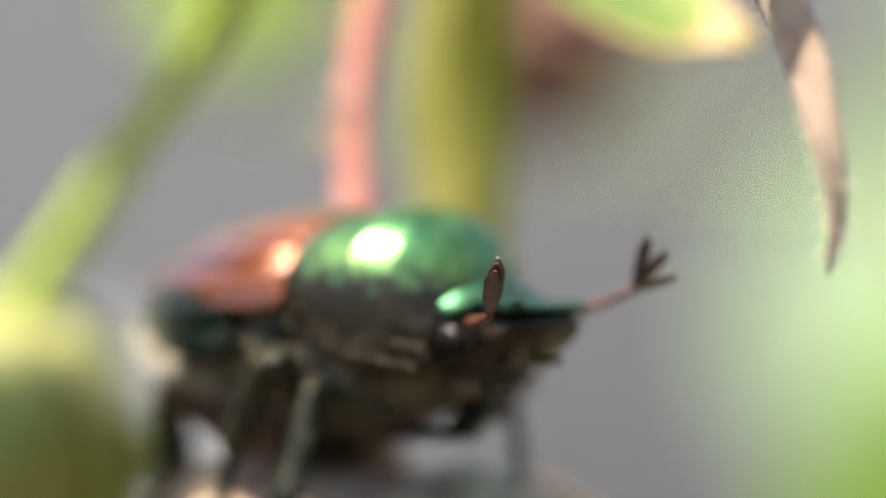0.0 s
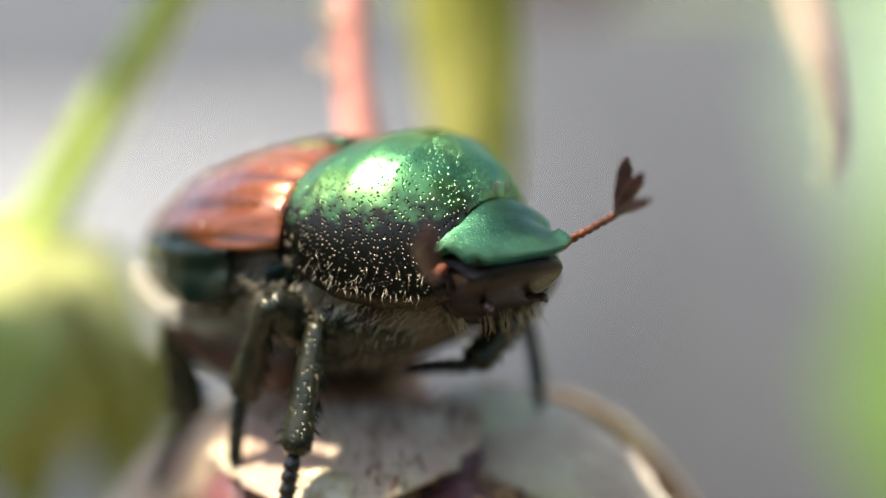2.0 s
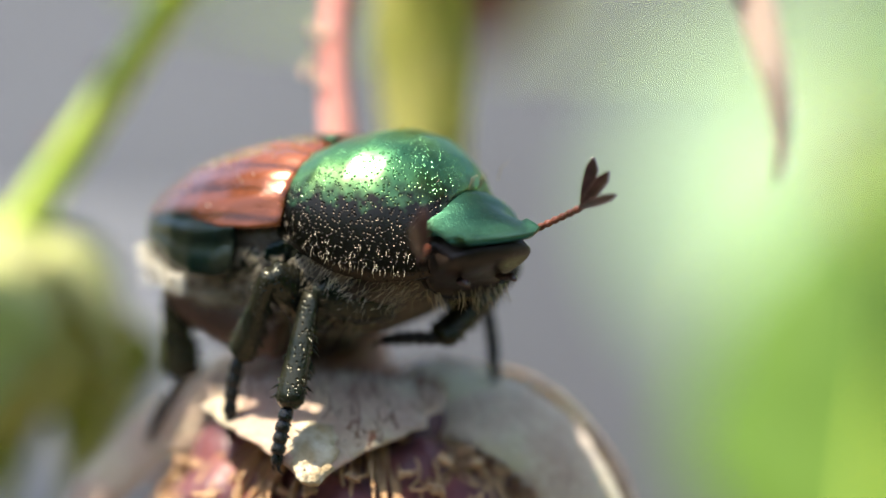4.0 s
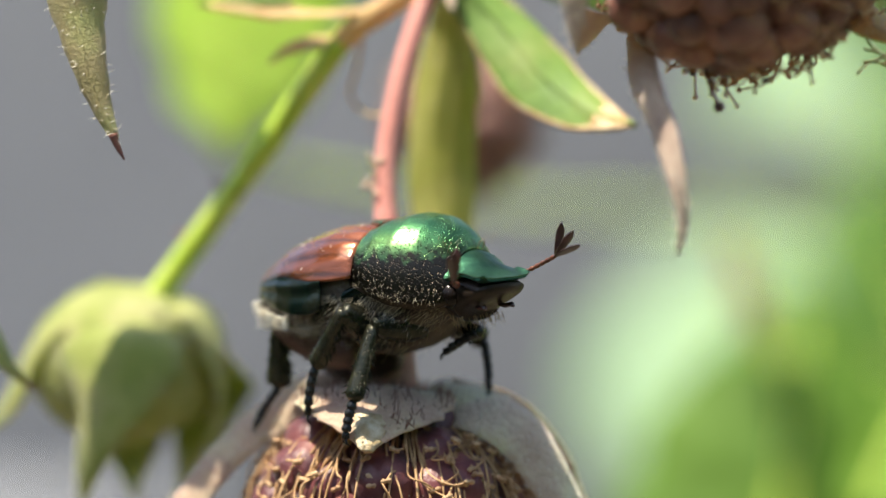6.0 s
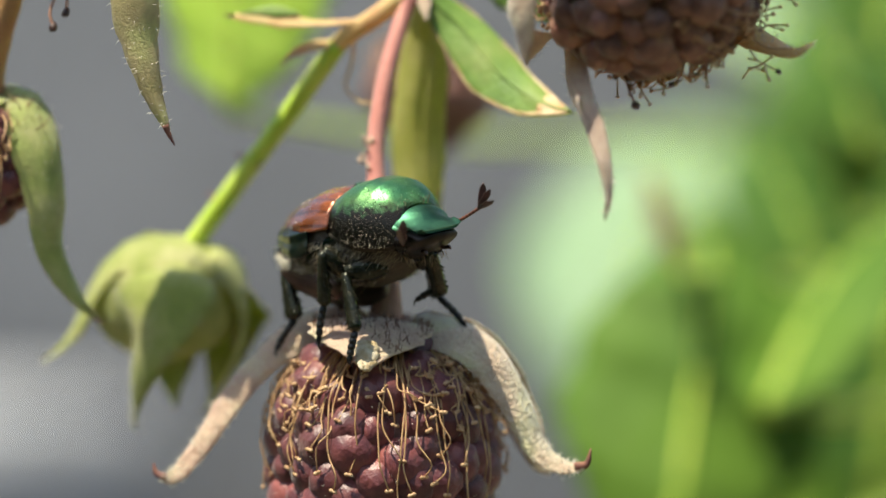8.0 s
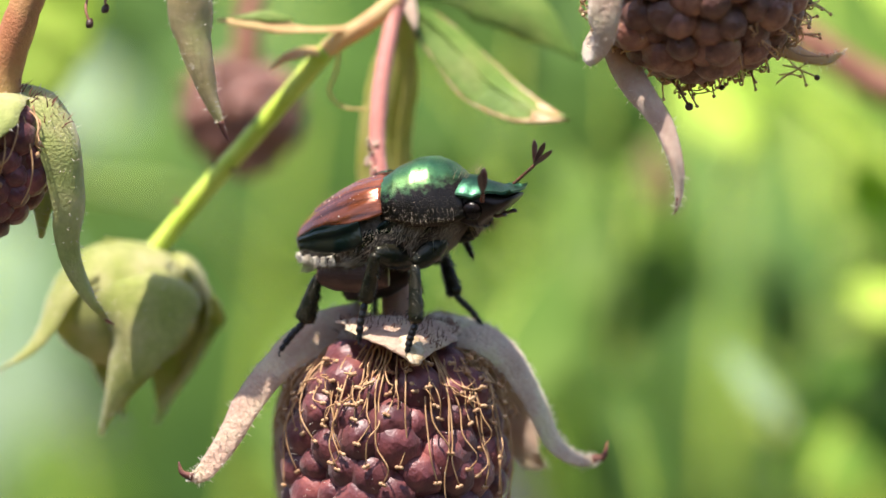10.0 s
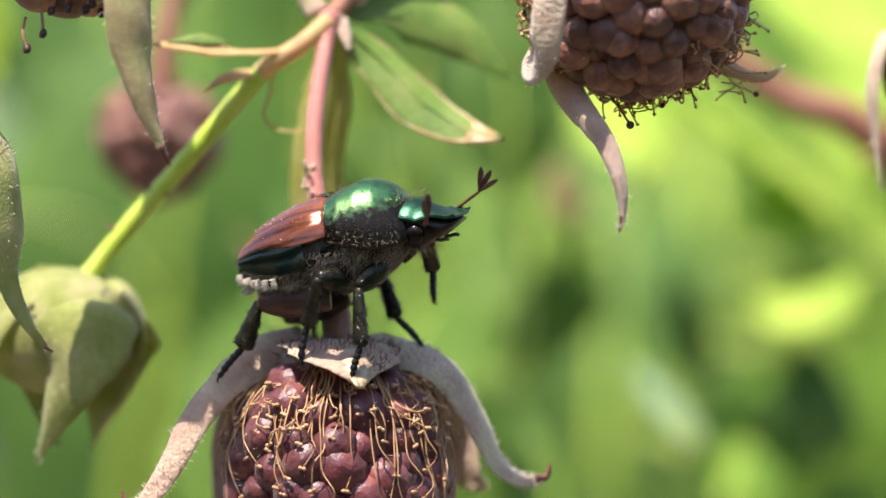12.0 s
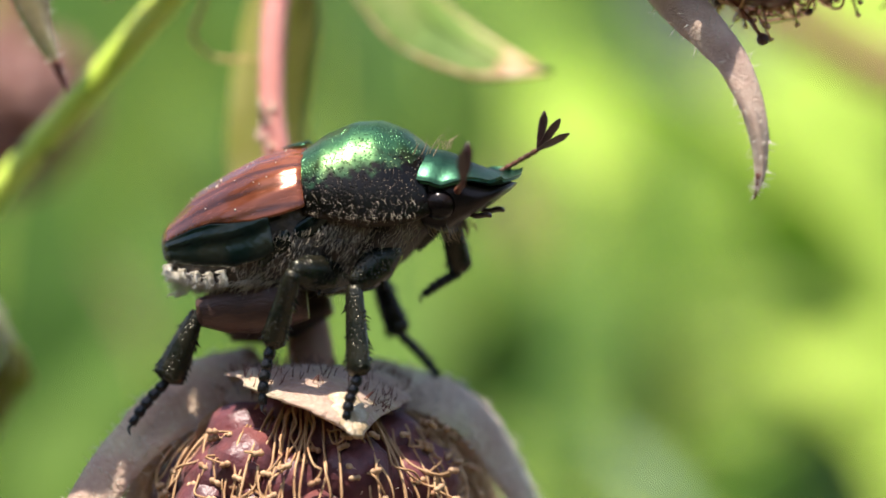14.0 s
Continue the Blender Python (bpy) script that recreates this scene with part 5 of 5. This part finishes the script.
        for k in range(5):
            x = -3.2 - k * 0.46
            c = on_body(x, -0.4 + 0.02 * k, side) + Vector((0, side * 0.2, 0))
            roots = []
            for _ in range(110):
                q = Vector((rnd.uniform(-0.1, 0.1), 0, rnd.uniform(-0.18, 0.18)))
                roots.append((c + q - Vector((0, side * 0.06, 0)), (-0.3 + q.x * 3, side * 1.2, -0.3 + q.z * 3)))
            build("side_tuft", merge(ball((0.09, 0.14, 0.17), c, 9, 6, 0.3), hairs(roots, 0.26, 0.02, 0.2, 60 + k)), TUFT, e, "white hair tuft")
    for side in (1, -1):
        roots = [((-5.0, side * 1.0 + rnd.uniform(-0.6, 0.6), -0.75 + rnd.uniform(-0.5, 0.4)), (-1, side * 0.7 + rnd.uniform(-0.4, 0.4), -0.1)) for _ in range(110)]
        build("rear_tuft", hairs(roots, 0.4, 0.02, 0.3, 70), TUFT, e, "white hair tuft")
    # head with eyes, feelers and mouthparts
    h = build("head", grown(head_shape()), BRONZE, e, "dark bronze head", m=mm(2.65, 0, 0.3))
    build("face_plate", grown(plate_shape()), PLATE, h, "metallic green face plate with a raised rim")
    for side in (1, -1):
        build("eye", grown(ball((0.44, 0.34, 0.4), (0.62, side * 0.94, -0.2), 20, 14)), EYE, h, "glossy dark eye")
        build("palp", grown(tube([(1.25, side * 0.4, -0.45), (1.5, side * 0.45, -0.48), (1.75, side * 0.5, -0.4), (1.9, side * 0.5, -0.44)], [(0, 0.07), (0.8, 0.08), (1, 0.04)], 7, 10)), CLUB, h, "brown jointed mouth feeler")
    roots = [((rnd.uniform(0.3, 1.0), rnd.uniform(-0.8, 0.8), -0.9 + rnd.uniform(0, 0.12)), (0.5, rnd.uniform(-0.4, 0.4), -1)) for _ in range(70)]
    roots += [((rnd.uniform(-0.2, 0.4), s * rnd.uniform(0.2, 1.15), 1.0), (0.4, 0, 1)) for s in (1, -1) for _ in range(9)]
    tagged(build("face_hair", grown(hairs(roots, 0.45, 0.012, 0.3, 8)), SETA, h), kind="stuff")
    for side, name in ((1, "left"), (-1, "right")):
        beads = [(0, 0.09), (0.16, 0.13), (0.28, 0.08)]
        for k in range(6):
            beads += [(0.30 + k * 0.115, 0.062), (0.35 + k * 0.115, 0.098), (0.40 + k * 0.115, 0.066)]
        a = build("antenna", tube([(0, 0, 0), (0.7, 0, 0.05), (1.4, 0, 0.11), (2.1, 0, 0.18)], beads, 8, 60), FEELER, h, "red-brown jointed feeler")
        JOINTED["antenna_" + name] = a
        for k, deg in enumerate((2, 30, 60) if side > 0 else (48, 62, 78)):
            c, s = math.cos(radians(deg)), math.sin(radians(deg))
            y = (k - 1) * 0.07
            pts = [(2.05, y * 0.3, 0.17), (2.05 + 0.45 * c, y, 0.17 + 0.45 * s), (2.05 + 0.9 * c, y * 1.3, 0.17 + 0.9 * s), (2.05 + 1.2 * c, y, 0.17 + 1.2 * s)]
            build("antenna_leaf", blade(pts, [(0, 0.05), (0.35, 0.15), (0.7, 0.16), (1, 0.04)], (-s, 0.5, c), 0.11, 0.1, 10, 6), CLUB, a, "dark brown club leaf")
    JOINTED["head"] = h
    # legs
    for pair in ("front", "middle", "hind"):
        a, b, c = SEG[pair]
        for side in ("left", "right"):
            fat = {"front": 0.6, "middle": 0.62, "hind": 0.84}[pair]
            JOINTED[pair, side, 0] = build(pair + "_thigh", limb(a, [(0, fat * 0.6), (0.35, fat), (0.75, fat * 0.85), (1, fat * 0.5)], 0.6, 10, 10, 3), THIGH if pair == "hind" else LEG, e)
            JOINTED[pair, side, 1] = build(pair + "_shin", limb(b, [(0, 0.22), (0.1, 0.29), (0.4, 0.4 if pair == "hind" else 0.33), (0.8, 0.52 if pair == "hind" else 0.39), (0.96, 0.54 if pair == "hind" else 0.41), (1, 0.24)], 0.75, 10, 34, 4), LEG, e)
            JOINTED[pair, side, 2] = build(pair + "_foot", foot_shape(c, 5), FOOT, e)
    return e


BEETLE = make_beetle()

# times, place of the body's middle in millimetres, nose-up pitch, heading and roll in degrees
BODY_ROWS = [
    (0.0, 1.1, -2.45, 3.5, -2, -14, 1), (4.5, 1.05, -2.5, 3.5, -1.5, -13, 1.5), (5.0, 1.05, -2.55, 3.5, -0.5, -13, 2), (5.5, 1.1, -2.6, 3.65, 2, -12.5, 3),
    (6.0, 1.15, -2.65, 3.7, 2.5, -14, 3), (6.5, 0.8, -2.75, 3.8, 2, -22, 3.5), (7.0, 0.6, -2.85, 4.0, 3.0, -27, 3), (7.7, 0.52, -2.87, 4.0, 3.2, -28.5, 3.6),
    (10.0, 0.62, -2.95, 4.75, 13.5, -19, 6), (14.0, 0.66, -2.95, 4.72, 12, -18, 6)]
# times, pitch up, turn to the left, roll
HEAD_ROWS = [(0.0, 0, -10, 0), (0.6, 0, -10, 2), (1.0, -8, -27, 5), (4.5, -9, -28, 5), (5.0, -9, -26, 5), (5.5, -10, -18, 4), (6.0, -11, -18, 4), (6.5, -14, -14, 6), (7.7, -14, -12, 8), (10.0, -15, -5, 5), (14.0, -18, -7, 5)]
# feelers, on the head: times, lift, turn to the left, roll
FEELER_ROWS = {
    "left": [(0.0, 18, 13, 0), (0.6, 16, 13, 0), (1.0, 25, 20, -10), (5.0, 24, 22, -10), (5.5, 26, 19, -5), (7.7, 26, 17, -14), (10.0, 36, 2, -13), (14.0, 29, -4, -13)],
    "right": [(0.0, 4, -30, 0), (0.6, 4, -30, 0), (1.0, 6, -30, 0), (5.0, 4, -30, 0), (5.5, 10, -40, 0), (6.0, 10, -40, 0), (7.0, 2, -30, 0), (7.7, 2, -30, 0), (10.0, 14, -64, 0), (14.0, 12, -66, 0)]}
# feet: times, where the claws hold, and the way the foot points
STILL = 14.0
FOOT_ROWS = {
    ("front", "right"): [(0.0, (0.2, -5.6, -1.6), (-0.3, -0.1, -1)), (7.7, (0.2, -5.6, -1.6), (-0.3, -0.1, -1)), (10.0, (0.5, -5.2, -1.4), (-0.4, 0.1, -0.9)), (STILL, (0.58, -5.2, -1.45), (-0.4, 0.1, -0.9))],
    ("middle", "right"): [(0.0, (-1.6, -4.6, -1.0), (-0.3, 0, -1)), (4.5, (-1.6, -4.6, -1.0), (-0.3, 0, -1)), (4.8, (-1.6, -4.6, -0.8), (-0.3, 0, -1)), (5.0, (-3.6, -5.0, -1.2), (-0.62, 0, -0.85)), (5.2, (-3.0, -4.8, -1.0), (-0.6, 0, -0.85)), (5.5, (-1.7, -4.8, -0.9), (-0.3, 0, -1)), (STILL, (-1.95, -4.4, -1.1), (-0.3, 0.1, -1))],
    ("hind", "right"): [(0.0, (-4.7, -2.6, -1.3), (-0.6, 0, -0.7)), (7.7, (-4.7, -2.6, -1.3), (-0.6, 0, -0.7)), (10.0, (-5.6, -2.6, -1.4), (-0.75, 0, -0.7)), (STILL, (-5.85, -2.6, -1.55), (-0.75, 0, -0.7))],
    ("front", "left"): [(0.0, (1.63, -2.6, 1.57), (-1, -0.1, 0.1)), (1.5, (1.63, -2.6, 1.57), (-1, -0.1, 0.1)), (2.0, (1.68, -2.6, 1.48), (-1, -0.1, 0.1)), (4.5, (1.59, -2.6, 1.42), (-1, -0.1, 0.1)), (5.0, (2.68, -2.6, 1.51), (-1, -0.1, 0.25)), (5.5, (3.12, -2.6, 2.12), (-1, -0.1, -0.5)), (6.0, (2.57, -2.6, 1.7), (-0.9, -0.1, -0.4)), (6.5, (2.2, -2.6, 0.95), (-0.75, -0.1, -0.5)), (7.0, (1.51, -2.6, 1.59), (-1, -0.1, -0.2)), (7.5, (1.58, -2.6, 1.63), (-1, -0.1, -0.2)), (9.8, (5.0, -1.5, 0.3), (0.4, 0, -0.9)), (10.0, (3.7, -1.5, 3.2), (0.5, 0, -0.6)), (10.1, (5.1, -1.5, 0.8), (0.4, 0, -0.9)), (10.5, (4.75, -1.5, 0.13), (0, 0, -1)), (11.0, (5.45, -1.5, 1.38), (0.1, 0, -1)), (11.5, (5.17, -1.5, 1.6), (0.15, 0, -1)), (12.0, (4.24, -1.5, 2.03), (-0.1, 0, -1)), (12.5, (3.1, -1.6, 2.88), (-0.6, 0, -0.8)), (13.0, (2.85, -1.8, 2.74), (-0.9, 0, -0.5)), (13.5, (3.06, -1.8, 2.68), (-0.8, 0, -0.5)), (14.0, (3.09, -1.8, 2.64), (-0.9, 0, -0.4))],
    ("middle", "left"): [(0.0, (3.9, -0.2, 0.2), (0.3, 0, -1)), (6.0, (3.9, -0.2, 0.2), (0.3, 0, -1)), (7.0, (4.2, -0.1, 0.2), (0.8, 0.2, -0.6)), (STILL, (4.2, -0.1, 0.2), (0.8, 0.2, -0.6))],
    ("hind", "left"): [(0.0, (-1.4, 2.0, -0.35), (-0.1, 0.2, -1)), (STILL, (-1.4, 2.0, -0.35), (-0.1, 0.2, -1))]}


def between(rows, t):
    out = []
    for k in range(len(rows[0][1:])):
        col = [np.atleast_1d(r[1 + k]) for r in rows]
        v = [float(np.interp(t, [r[0] for r in rows], [c[i] for c in col])) for i in range(len(col[0]))]
        out.append(v[0] if len(v) == 1 else Vector(v))
    return out


def along(a, b, up):
    """The pose of a limb from a to b, in millimetres."""
    x = (b - a).normalized()
    y = up.cross(x)
    y = y.normalized() if y.length > 1e-4 else x.orthogonal().normalized()
    m = Matrix((x, y, x.cross(y))).transposed().to_4x4()
    m.translation = a * MM
    return m


FOCUS = new("focus_pull")
FOCUS.empty_display_size = 0.001


def motions():
    times = sorted({r[0] for rows in (BODY_ROWS, HEAD_ROWS, *FEELER_ROWS.values(), *FOOT_ROWS.values()) for r in rows})
    body = {}
    for t in times:
        x, y, z, up, turn, roll = between(BODY_ROWS, t)
        body[t] = mm(x, y, z, roll, -up, turn)
    walk(BEETLE, [(t, body[t]) for t in times])
    # the focus starts short of the beetle and settles on its eye
    walk(FOCUS, [(0.0, mm(6.1, -6.9, 4.5)), (0.5, mm(5.5, -6.2, 4.5)), (0.8, mm(4.6, -5.2, 4.2)), (1.2, mm(3.9, -4.4, 4.0)), (7.7, mm(3.6, -4.6, 4.0)), (10.0, mm(3.0, -4.9, 5.0)), (14.0, mm(3.0, -4.9, 5.0))])
    rows = []
    for t in times:
        up, turn, roll = between(HEAD_ROWS, t)
        out = float(np.interp(t, [7.7, 10.0], [2.6, 2.9]))
        rows.append((t, mm(out, 0, 0.3, roll, -up, turn)))
    walk(JOINTED["head"], rows)
    for name, side in (("left", 1), ("right", -1)):
        rows = []
        for t in times:
            up, turn, roll = between(FEELER_ROWS[name], t)
            rows.append((t, mm(1.3, 1.16 * side, 0.21, roll, -up, turn)))
        walk(JOINTED["antenna_" + name], rows)
    for (pair, side), feet in FOOT_ROWS.items():
        s = 1 if side == "left" else -1
        a, b, c = SEG[pair]
        hip = Vector(HIP[pair])
        hip.y *= s
        out = [[], [], []]
        for t in times:
            tip, way = between(feet, t)
            inv = body[t].inverted()
            tip, way = (inv @ (tip * MM)) / MM, (inv.to_3x3() @ way).normalized()
            ankle = tip - way * c * 1.03
            d = ankle - hip
            if d.length > (a + b) * 0.985:
                ankle = hip + d.normalized() * (a + b) * 0.985
                d = ankle - hip
            far = d.length
            p = (a * a - b * b + far * far) / (2 * far)
            pole = Vector({"front": (-0.9, 1.0 * s, 0.0) if s < 0 else (1.0, 0.25 * s, float(np.interp(t, [7.7, 9.8], [-0.5, 0.7]))), "middle": (-0.2, 1.0 * s, 0.6), "hind": (-1.0, 0.25 * s, 0.9) if s < 0 else (-1.0, 0.1, -0.1)}[pair])
            pole -= d * (pole.dot(d) / d.dot(d))
            knee = hip + d * (p / far) + pole.normalized() * math.sqrt(max(0.0, a * a - p * p))
            u = Vector((0.1, 0.2 * s, 1))
            out[0].append((t, along(hip, knee, u)))
            out[1].append((t, along(knee, ankle, Vector((1, 0.3 * s, 0.1)))))
            out[2].append((t, along(ankle, tip if (tip - ankle).length > 0.1 else ankle + way, Vector((0.2, 0, 1)))))
        for k in range(3):
            walk(JOINTED[pair, side, k], out[k])


# a wide aperture: only a thin slice round the beetle's head is sharp
cam.data.dof.use_dof = True
cam.data.dof.focus_object = FOCUS
cam.data.dof.aperture_fstop = 22.0

motions()
